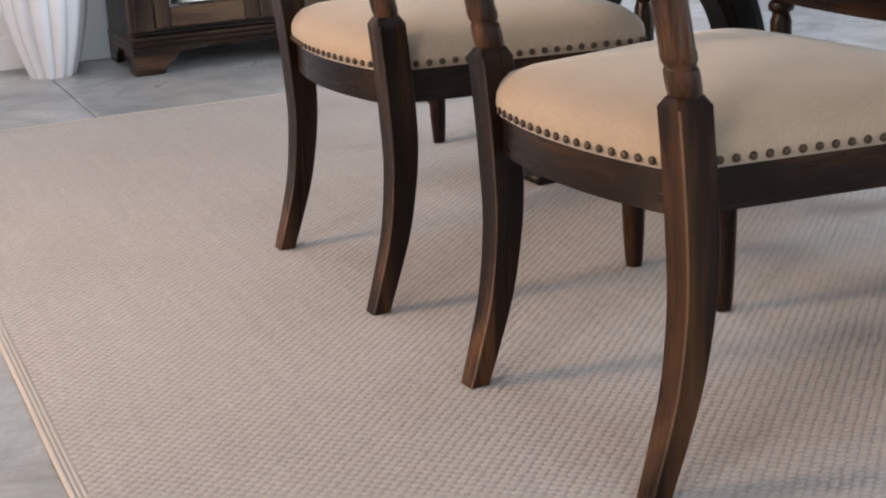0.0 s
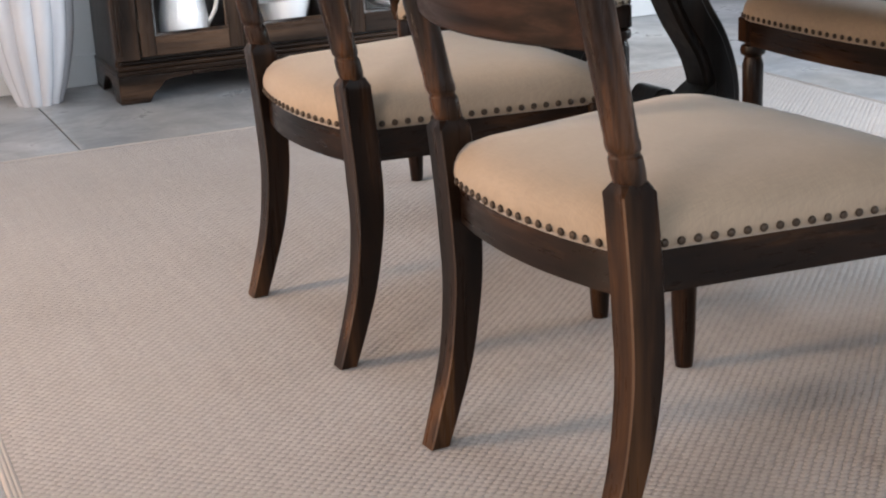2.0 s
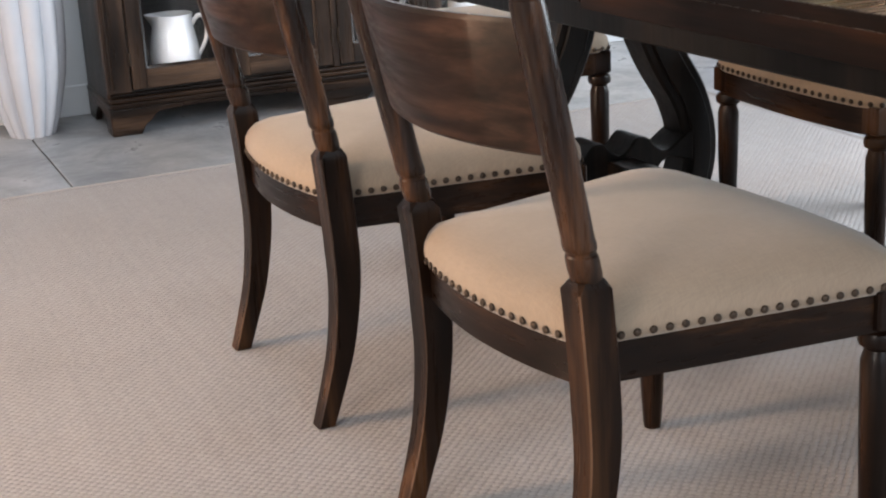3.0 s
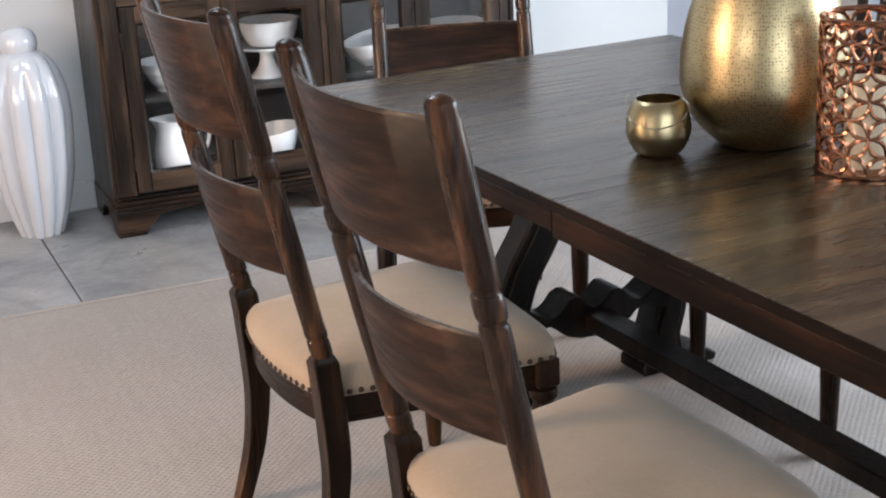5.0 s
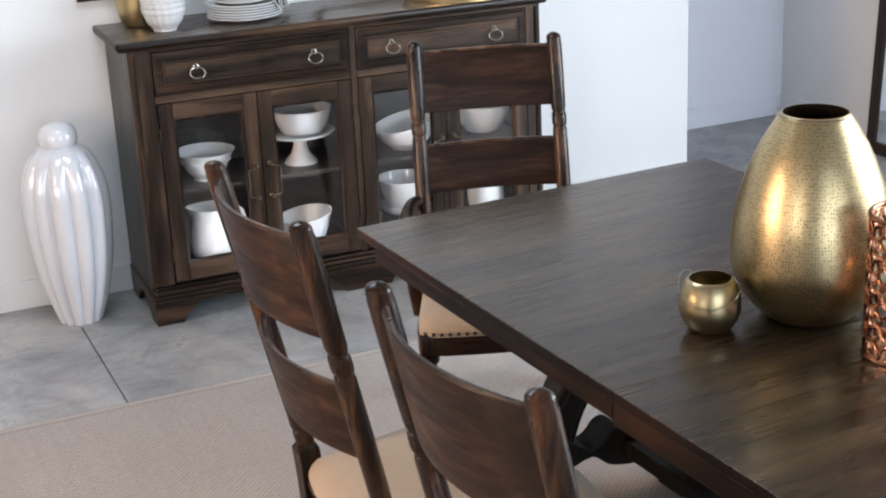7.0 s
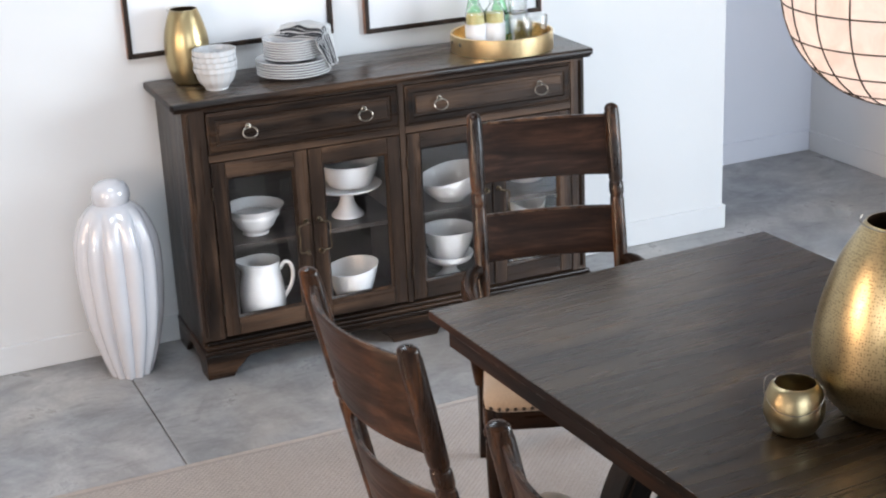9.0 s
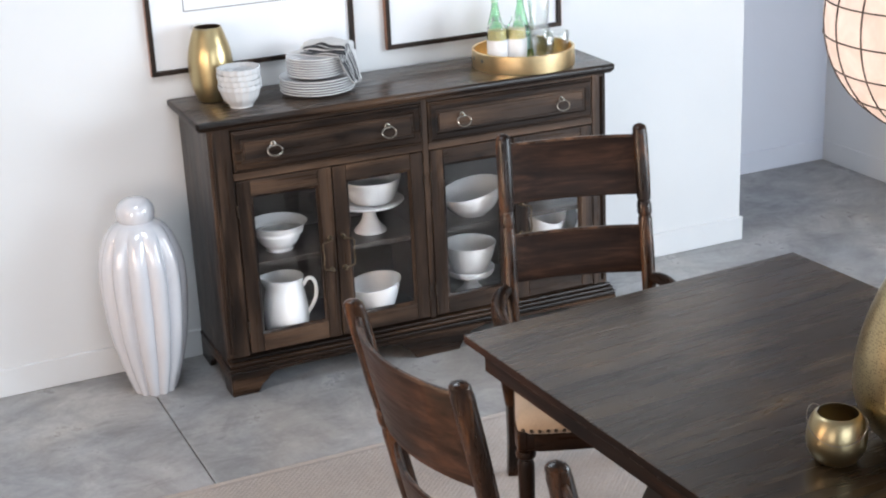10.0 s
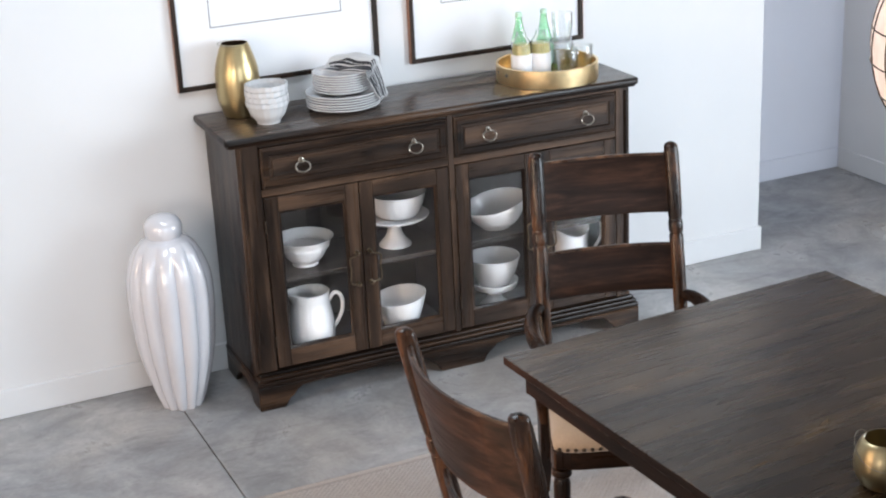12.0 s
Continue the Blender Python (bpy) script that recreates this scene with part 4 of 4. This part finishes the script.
def glazed_door(x0, x1, handle_right):
    z0, z1 = 0.140, 0.763
    st, y0, y1 = 0.048, FY - 0.003, FY + 0.017
    d = part("door", box(x0, x0 + st, y0, y1, z0, z1, 0.002), CAB[2], sideboard)
    part("door_stile", box(x1 - st, x1, y0, y1, z0, z1, 0.002), CAB[2], d)
    part("door_rail", box(x0 + st + 0.0003, x1 - st - 0.0003, y0 + 0.0005, y1, z1 - 0.056, z1, 0.002), CAB[0], d)
    part("door_rail", box(x0 + st + 0.0003, x1 - st - 0.0003, y0 + 0.0005, y1, z0, z0 + 0.063, 0.002), CAB[0], d)
    a, b, c, e = x0 + st, x1 - st, z0 + 0.063, z1 - 0.056
    rim = [[(a + k, y, c + k), (b - k, y, c + k), (b - k, y, e - k), (a + k, y, e - k)] for k, y in ((0.0003, y0 + 0.003), (0.005, y0 + 0.005), (0.009, y0 + 0.010), (0.009, y0 + 0.012), (0.0003, y0 + 0.012))]
    part("glazing_bead", loft(rim, True, False), CABDARK[2], d)
    g = part("pane", box(a + 0.002, b - 0.002, y0 + 0.0125, y0 + 0.0155, c + 0.002, e - 0.002, 0), GLASS, d, "clear glass pane")
    g.visible_shadow = False
    hx, out = (x1 - 0.022, -1) if handle_right else (x0 + 0.022, 1)
    hz = 0.455
    line = curve_of([(hx, y0, hz + 0.056), (hx, y0 - 0.014, hz + 0.055), (hx + out * 0.012, y0 - 0.018, hz + 0.050), (hx + out * 0.030, y0 - 0.020, hz + 0.046), (hx + out * 0.034, y0 - 0.021, hz + 0.030), (hx + out * 0.031, y0 - 0.021, hz),
                     (hx + out * 0.034, y0 - 0.021, hz - 0.034), (hx + out * 0.030, y0 - 0.020, hz - 0.050), (hx + out * 0.012, y0 - 0.018, hz - 0.054), (hx, y0 - 0.014, hz - 0.059), (hx, y0, hz - 0.060)], 5)
    hd = part("handle", tube(line, 0.0029, 8), BRASSD, d, "aged dark brass bail handle")
    for dz in (-0.060, 0.056):
        bm = lathe([(0.009, 0.0), (0.009, 0.002), (0.0065, 0.004), (0.0055, 0.014), (0.007, 0.017), (0.005, 0.021), (0.001, 0.022)], 14)
        bmesh.ops.transform(bm, matrix=pose(hx, y0, hz + dz, 90, 0, 0), verts=bm.verts)
        part("rosette", bm, BRASSD, hd)
    ex = x0 - 0.002 if handle_right else x1 + 0.002
    for z in (0.24, 0.66):
        part("hinge", tube([(ex, y0 - 0.001, z - 0.022), (ex, y0 - 0.001, z + 0.022)], 0.004, 8), HINGE, d)


for base, end in ((0.088, MID - 0.014), (MID + 0.014, SW - 0.087)):
    half = (end - base - 0.004) / 2
    glazed_door(base, base + half, True)
    glazed_door(base + half + 0.004, end, False)

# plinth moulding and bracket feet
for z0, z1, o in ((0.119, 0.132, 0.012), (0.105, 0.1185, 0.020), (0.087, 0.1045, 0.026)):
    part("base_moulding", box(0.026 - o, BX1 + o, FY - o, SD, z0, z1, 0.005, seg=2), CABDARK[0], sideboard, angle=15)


def bracket(xa, xb):
    """An ogee bracket foot seen from the front, from its outer end to the end of its wing."""
    s = 1 if xb > xa else -1
    w = abs(xb - xa)
    pts = [(0, 0), (0.095, 0), (0.100, 0.012), (0.112, 0.030), (0.130, 0.042), (0.142, 0.058), (0.160, 0.068), (0.185, 0.070), (w, 0.074), (w, 0.0865), (0, 0.0865)]
    return [(xa + s * x, z) for x, z in pts]


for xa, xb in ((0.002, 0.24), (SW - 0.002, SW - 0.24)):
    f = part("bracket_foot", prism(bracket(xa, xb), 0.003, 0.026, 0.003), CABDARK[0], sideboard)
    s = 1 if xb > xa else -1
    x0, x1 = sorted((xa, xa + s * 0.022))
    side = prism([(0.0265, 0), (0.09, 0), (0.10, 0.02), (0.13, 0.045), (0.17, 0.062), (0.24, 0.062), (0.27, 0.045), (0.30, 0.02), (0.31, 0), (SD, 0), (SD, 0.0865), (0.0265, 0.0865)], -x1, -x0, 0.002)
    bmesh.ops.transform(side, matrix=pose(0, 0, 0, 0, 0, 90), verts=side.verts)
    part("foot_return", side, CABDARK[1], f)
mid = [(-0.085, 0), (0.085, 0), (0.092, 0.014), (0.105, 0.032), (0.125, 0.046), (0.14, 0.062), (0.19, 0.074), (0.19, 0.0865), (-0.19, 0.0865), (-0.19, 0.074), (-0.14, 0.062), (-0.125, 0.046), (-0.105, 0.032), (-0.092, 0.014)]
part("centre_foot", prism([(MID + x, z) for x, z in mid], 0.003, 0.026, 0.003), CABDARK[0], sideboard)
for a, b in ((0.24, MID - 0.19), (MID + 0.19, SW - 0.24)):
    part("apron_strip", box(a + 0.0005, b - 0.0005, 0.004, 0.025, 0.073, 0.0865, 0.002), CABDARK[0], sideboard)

# ---- crockery in the sideboard ----


def on_sideboard(x, y, z, turn=0):
    return SB @ pose(x, y, z, 0, 0, turn)


def vessel(name, prof, m, label, category="bowl", wall=0.004, group="", lobes=0, depth=0.0, seg=40, bend=None, material=None):
    pts = [(p.x, p.z) for p in curve_of([(r, 0, z) for r, z in prof], 5)]
    low = prof[0][1] + wall
    inside = [(max(r - wall, 0.001), max(z, low)) for r, z in reversed(pts)]
    bm = lathe(pts + inside, seg, lobes, depth)
    if bend:
        top = prof[-1][1]
        for v in bm.verts:
            v.co.z += bend * (v.co.z / top) ** 2 * (v.co.x / prof[-1][0])
    return single(name, bm, material or CERAMIC, label, category, m, group, angle=60)


LOW, SHELF = 0.1425, 0.4435
CROCK = "white crockery in the sideboard"
vessel("mixing_bowl", [(0.044, 0), (0.048, 0.003), (0.046, 0.011), (0.066, 0.030), (0.079, 0.056), (0.082, 0.066), (0.090, 0.068), (0.090, 0.078), (0.098, 0.092), (0.106, 0.103)], on_sideboard(0.265, 0.19, SHELF), "white ceramic mixing bowl with a banded rim", group=CROCK)


def pitcher(m):
    root = thing("pitcher", m, "white ceramic pitcher with a loop handle", "pitcher", CROCK)
    pts = [(p.x, p.z) for p in curve_of([(0.066, 0, 0), (0.074, 0, 0.006), (0.081, 0, 0.045), (0.081, 0, 0.09), (0.074, 0, 0.138), (0.068, 0, 0.172), (0.070, 0, 0.208)], 6)]
    bm = lathe(pts + [(max(r - 0.005, 0.001), max(z, 0.006)) for r, z in reversed(pts)], 40)
    for v in bm.verts:
        if v.co.z > 0.17:
            k = (v.co.z - 0.17) / 0.038
            a = math.atan2(v.co.y, v.co.x)
            f = max(0.0, math.cos(a - math.pi)) ** 6
            v.co.x -= 0.022 * k * f
    part("jug", bm, CERAMIC, root, angle=60)
    line = curve_of([(0.066, 0, 0.172), (0.086, 0, 0.198), (0.106, 0, 0.192), (0.114, 0, 0.158), (0.104, 0, 0.112), (0.078, 0, 0.068)], 7)
    part("handle", tube(line, 0.007, 10), CERAMIC, root)
    return root


pitcher(on_sideboard(0.262, 0.16, LOW, -24))


def cake_stand(m):
    root = thing("cake_stand", m, "white ceramic footed cake stand", "cake stand", CROCK)
    part("foot", lathe([(p.x, p.z) for p in curve_of([(0.060, 0, 0), (0.058, 0, 0.008), (0.035, 0, 0.035), (0.024, 0, 0.07), (0.03, 0, 0.098)], 6)], 36), CERAMIC, root, angle=60)
    part("plate", lathe([(0.03, 0.098), (0.10, 0.104), (0.125, 0.110), (0.129, 0.117), (0.125, 0.118), (0.10, 0.112), (0.01, 0.108)], 48), CERAMIC, root, angle=60)
    return root


cake_stand(on_sideboard(0.62, 0.215, SHELF))
vessel("serving_bowl", [(0.070, 0), (0.080, 0.010), (0.096, 0.045), (0.107, 0.088)], on_sideboard(0.635, 0.215, SHELF + 0.1125), "white ceramic bowl on the cake stand", group=CROCK)
vessel("deep_bowl", [(0.046, 0), (0.056, 0.006), (0.079, 0.064), (0.097, 0.127)], on_sideboard(0.60, 0.15, LOW), "white ceramic deep flared bowl", group=CROCK, bend=0.012)
vessel("salad_bowl", [(0.055, 0), (0.058, 0.004), (0.088, 0.030), (0.112, 0.074), (0.117, 0.098)], on_sideboard(1.02, 0.205, SHELF), "white ceramic bowl with a swooping rim", group=CROCK, bend=0.026)
vessel("footed_dish", [(0.056, 0), (0.050, 0.006), (0.030, 0.026), (0.029, 0.050), (0.066, 0.062), (0.086, 0.074), (0.092, 0.096)], on_sideboard(1.0, 0.19, LOW), "white ceramic footed dish under a bowl", "dish", group=CROCK)
vessel("nested_bowl", [(0.048, 0), (0.058, 0.006), (0.084, 0.058), (0.100, 0.117)], on_sideboard(1.0, 0.19, LOW + 0.076), "white ceramic bowl set in a footed dish", group=CROCK)
vessel("wide_bowl", [(0.060, 0), (0.070, 0.008), (0.100, 0.06), (0.112, 0.105)], on_sideboard(1.368, 0.283, SHELF), "white ceramic bowl on the shelf", group=CROCK)


def sauce_boat(m):
    root = thing("sauce_boat", m, "white ceramic sauce boat with a small handle", "sauce boat", CROCK)
    pts = [(p.x, p.z) for p in curve_of([(0.050, 0, 0), (0.056, 0, 0.006), (0.070, 0, 0.07), (0.062, 0, 0.17), (0.068, 0, 0.235)], 6)]
    bm = lathe(pts + [(max(r - 0.005, 0.001), max(z, 0.006)) for r, z in reversed(pts)], 40)
    for v in bm.verts:
        k = (v.co.z / 0.235) ** 4
        v.co.z += 0.034 * k * abs(v.co.x / 0.07) ** 2
        v.co.x -= 0.016 * k * max(0.0, -v.co.x / 0.07) ** 2
    part("boat", bm, CERAMIC, root, angle=60)
    part("handle", tube(curve_of([(0.062, 0, 0.245), (0.090, 0, 0.272), (0.122, 0, 0.262), (0.132, 0, 0.21), (0.105, 0, 0.16), (0.066, 0, 0.12)], 6), 0.006, 8), CERAMIC, root)
    return root


sauce_boat(on_sideboard(1.320, 0.165, LOW))

# ---- things on the sideboard ----
TOP = 0.9802
turned("gold_bottle_vase", [(0.047, 0), (0.056, 0.008), (0.071, 0.055), (0.077, 0.112), (0.073, 0.17), (0.059, 0.222), (0.049, 0.25), (0.047, 0.255)], GOLDC, on_sideboard(0.117, 0.325, TOP), "slim satin gold metal vase with a wire loop", "vase", 48, 0.003, (0.056, 0.252, 0.02, 0.0012))
for k in range(4):
    vessel("rice_bowl", [(0.036, 0), (0.040, 0.002), (0.041, 0.009), (0.060, 0.032), (0.0695, 0.060), (0.0735, 0.064), (0.0745, 0.080)], on_sideboard(0.172 + 0.0015 * math.sin(2.3 * k), 0.175, TOP + 0.0190 * k, 17 * k), "white ceramic fluted bowl in a stack of four", group="stack of bowls", lobes=18, depth=0.05, seg=72)


def plate(m, r):
    return single("plate", lathe([(r * 0.55, 0), (r * 0.62, 0.002), (r * 0.80, 0.008), (r, 0.0150), (r + 0.0018, 0.0175), (r, 0.0198), (r * 0.80, 0.013), (r * 0.6, 0.006), (0.002, 0.005)], 56), CERAMIC, "white ceramic plate in a stack", "plate", m, "stack of plates", angle=50)


zz = TOP
for k in range(6):
    plate(on_sideboard(0.461 + 0.002 * math.sin(k * 2.1), 0.222, zz, 20 * k), 0.128)
    zz += 0.009
for k in range(8):
    plate(on_sideboard(0.463 + 0.002 * math.sin(k * 1.7), 0.232, zz, 33 * k), 0.099)
    zz += 0.0085



def napkin(m):
    """A cloth bunched over the bowl: its striped front edge runs across and drops over the rim of the plates."""
    root = thing("napkin", m, "rumpled grey-white cloth napkin with charcoal striped edge", "napkin")
    nu, nv = 84, 48

    def at(u, v):
        # u runs from the bunched corner to the hanging end, v from the front edge to the back
        run = 0.285 * u
        fall = max(0.0, run - 0.165)
        bend = min(1.0, fall / 0.03)
        x = -0.075 + min(run, 0.165) + fall * (1.0 - 0.62 * bend) + 0.006 * noise.noise(Vector((u * 4, v * 5, 1)))
        gather = 1.0 - 0.42 * min(1.0, max(0.0, u - 0.30) * 1.6)
        y = -0.082 + 0.165 * v * gather + 0.022 * u + 0.008 * math.sin(u * 7.0 + v * 3.0)
        back = min(1.0, max(0.0, (v - 0.30) / 0.30))
        dome = 0.040 * back * (3 - 2 * back) * back * math.sin(math.pi * min(1.0, 0.22 + 0.80 * u)) * (1.0 - 0.25 * v)
        fold = 0.5 + 0.5 * math.cos(v * 44 + 2.4 * math.sin(3.1 * u))
        crease = (0.004 + 0.008 * u) * fold * (1.0 - 0.55 * back)
        z = 0.004 + dome + crease - 0.86 * fall * bend + 0.010 * noise.noise(Vector((u * 5, v * 6, 3)))
        return Vector((x, y, z))
    grid = {(i, j): at(i / nu, j / nv) for i in range(nu + 1) for j in range(nv + 1)}

    def sheet(i0, i1, j0, j1, lift):
        bm = bmesh.new()
        vs = {(i, j): bm.verts.new(grid[i, j] + Vector((0, -0.4 * lift, lift))) for i in range(i0, i1 + 1) for j in range(j0, j1 + 1)}
        for i in range(i0, i1):
            for j in range(j0, j1):
                bm.faces.new((vs[i, j], vs[i + 1, j], vs[i + 1, j + 1], vs[i, j + 1]))
        return bm
    for name, i0, i1, j0, j1, lift, mat, thick in [("cloth", 0, nu, 0, nv, 0.0, NAPKIN, 0.0022)] + [
            ("stripe", 4 + (j * 7) % 9, nu, j, j + 2, 0.0018, NAPDARK, 0.0008) for j in range(0, 22, 3)] + [
            ("stripe", 50 + (j * 5) % 7, nu, j, j + 2, 0.0018, NAPDARK, 0.0008) for j in range(24, 40, 4)]:
        ob = part(name, sheet(i0, i1, j0, j1, lift), mat, root, angle=180)
        mod = ob.modifiers.new("thickness", 'SOLIDIFY')
        mod.thickness = thick
    return root


napkin(on_sideboard(0.488, 0.238, zz + 0.012, -40))


def tray(m):
    root = thing("round_tray", m, "round gold tray with cut-out handles on the sideboard", "tray")
    R, H = 0.187, 0.066
    part("rim", lathe([(R, 0.0), (R + 0.001, 0.003), (R + 0.001, H - 0.002), (R - 0.001, H), (R - 0.006, H), (R - 0.008, H - 0.002), (R - 0.008, 0.006), (R - 0.008, 0.0)], 72), TRAYG, root, angle=30)
    part("floor_plate", lathe([(R - 0.0085, 0.0), (R - 0.0085, 0.006), (0.002, 0.006)], 56), TRAYG, root)
    for a in (196, 16):
        slot = bmesh.new()
        for k in (-1, 1):
            bm = lathe([(0.0065, 0), (0.0065, 0.002), (0.003, 0.003)], 12)
            bmesh.ops.transform(bm, matrix=pose(0, 0, 0, 0, 0, a + 10 * k) @ pose(R + 0.0005, 0, 0.040, 0, 90, 0), verts=bm.verts)
            merge(slot, bm)
        part("handle_stud", slot, NICKEL, root)
    return root


TX, TY = 1.254, 0.207
tray(on_sideboard(TX, TY, TOP, -14))
TB = TOP + 0.0065


def bottle(m, green):
    if green:
        root = thing("water_bottle", m, "green glass water bottle with pale label", "bottle", "bottles on the tray")
        prof, mat = [(0.030, 0), (0.032, 0.004), (0.032, 0.112), (0.029, 0.135), (0.018, 0.178), (0.013, 0.205), (0.012, 0.232)], GREEN
    else:
        root = thing("juice_bottle", m, "clear juice bottle with white label", "bottle", "bottles on the tray")
        prof, mat = [(0.034, 0), (0.037, 0.004), (0.037, 0.126), (0.033, 0.144), (0.019, 0.164), (0.017, 0.178)], GLASS
    pts = [(p.x, p.z) for p in curve_of([(r, 0, z) for r, z in prof], 5)]
    part("glass", lathe(pts + [(max(r - 0.003, 0.001), max(z, 0.005)) for r, z in reversed(pts)], 28), mat, root, angle=60)
    h = prof[-1][1]
    part("cap", lathe([(prof[-1][0] + 0.001, h - 0.012), (prof[-1][0] + 0.0015, h), (prof[-1][0] - 0.002, h + 0.004), (0.001, h + 0.004)], 20), plain("pale_green_cap", (0.50, 0.72, 0.56), 0.4) if green else THIN, root, "pale green cap" if green else "clear cap")
    if green:
        part("label", label_band(0.0326, 0.035, 0.085), plain("pale_green_label", (0.42, 0.62, 0.55), 0.6), root, "pale green paper label")
    else:
        part("juice", lathe([(0.0335, 0.006), (0.0335, 0.124), (0.031, 0.134), (0.001, 0.134)], 24), JUICE, root, "pale yellow juice")
        part("label", label_band(0.0376, 0.012, 0.100), PAPER, root, "white paper label")
    return root


def label_band(r, z0, z1):
    n = 32
    return loft([[(rr * math.cos(2 * math.pi * k / n), rr * math.sin(2 * math.pi * k / n), z) for k in range(n)] for rr, z in ((r - 0.0004, z0), (r, z0), (r, z1), (r - 0.0004, z1))], True, False)


for dx, dy, g in ((-0.080, 0.062, True), (0.022, 0.062, True), (-0.108, -0.010, False), (-0.036, -0.022, False)):
    bottle(on_sideboard(TX + dx, TY + dy, TB), g)


def tumbler(m):
    pts = [(0.030, 0), (0.034, 0.004), (0.037, 0.05), (0.041, 0.108), (0.0405, 0.109), (0.0385, 0.108), (0.0345, 0.05), (0.031, 0.012), (0.001, 0.011)]
    return single("drinking_glass", lathe(pts, 40, 20, 0.04), THIN, "clear ribbed drinking glass on the tray", "glass", m, "glasses on the tray", angle=50)


for dx, dy, dz in ((0.082, 0.030, 0), (0.122, -0.045, 0), (0.040, -0.082, 0), (0.083, 0.032, 0.112)):
    tumbler(on_sideboard(TX + dx, TY + dy, TB + dz))

# ---- pictures on the wall ----


def picture(x0, z0, w, h, line):
    root = thing("framed_print", pose(x0, WALL_Y - 0.024, z0), "large white print in a thin dark frame on the wall", "picture", "pictures above the sideboard")
    t = 0.0165
    for a, b, c, d in ((0, w, 0, t), (0, w, h - t, h), (0, t, t, h - t), (w - t, w, t, h - t)):
        part("frame_bar", box(a, b, 0, 0.0235, c, d, 0.002), BLACKW, root)
    for a, b in ((-0.0014, -0.0002), (w + 0.0002, w + 0.0014)):
        part("frame_edge", box(a, b, 0.001, 0.0235, 0.0, h, 0), COPPER, root, "thin copper edge")
    part("mat_board", box(t, w - t, 0.012, 0.02, t, h - t, 0), PAPER, root)
    x, z = line
    k = 0.0028
    for a, b, c, d in ((x, w - x, z, z + k), (x, x + k, z, h - z), (w - x - k, w - x, z, h - z), (x, w - x, h - z - k, h - z)):
        part("printed_line", box(a, b, 0.0108, 0.0118, c, d, 0), INK, root)
    return root


picture(-0.060, 1.066, 0.753, 0.95, (0.133, 0.21))
picture(0.820, 1.046, 0.728, 0.95, (0.133, 0.21))

# ---- floor vase ----


def floor_vase(m):
    prof = [(p.x, p.z) for p in curve_of([(0.074, 0, 0), (0.078, 0, 0.004), (0.109, 0, 0.10), (0.136, 0, 0.22), (0.149, 0, 0.35), (0.152, 0, 0.44), (0.144, 0, 0.515), (0.119, 0, 0.585), (0.090, 0, 0.622), (0.065, 0, 0.637)], 7)]
    neck = [(0.060, 0.641), (0.063, 0.648), (0.066, 0.666), (0.063, 0.688), (0.051, 0.707), (0.028, 0.719), (0.004, 0.722)]
    seg = 120
    root = thing("floor_vase", m, "tall white glazed ribbed floor vase beside the sideboard", "vase")
    rings = []
    for r, z in [(0.98 * r, z) for r, z in prof] + [(0.058, 0.6405)]:
        k = 0.0 if z > 0.639 else 0.15 * min(1.0, (0.642 - z) / 0.10)
        rings.append([(r * (1 - k * (1 - abs(math.cos(12 * a / 2)) ** 0.8)) * math.cos(a), r * (1 - k * (1 - abs(math.cos(12 * a / 2)) ** 0.8)) * math.sin(a), 0.982 * z) for a in [2 * math.pi * i / seg for i in range(seg)]])
    part("body", loft(rings), VASEW, root, angle=50)
    part("lid", lathe([(r, 0.982 * z) for r, z in neck], 60), VASEW, root, "smooth domed white lid", angle=50)
    return root


floor_vase(pose(-0.214, 0.229, 0, 0, 0, 12))

# ---- leaning mirror by the east wall ----
mirror = thing("floor_mirror", pose(RIGHT_X - 0.10, 0.44, 0, 0, 3.0, 0), "tall dark-framed floor mirror leaning by the wall", "mirror")
for a, b, c, d in ((-0.85, 0.0, 0.0, 0.055), (-0.85, 0.0, 1.845, 1.90), (-0.05, 0.0, 0.0555, 1.8445), (-0.85, -0.80, 0.0555, 1.8445)):
    part("frame_bar", box(0, 0.03, a, b, c, d, 0.003), BLACKW, mirror)
part("mirror_glass", box(0.012, 0.018, -0.80, -0.05, 0.055, 1.845, 0), mirror_m, mirror)
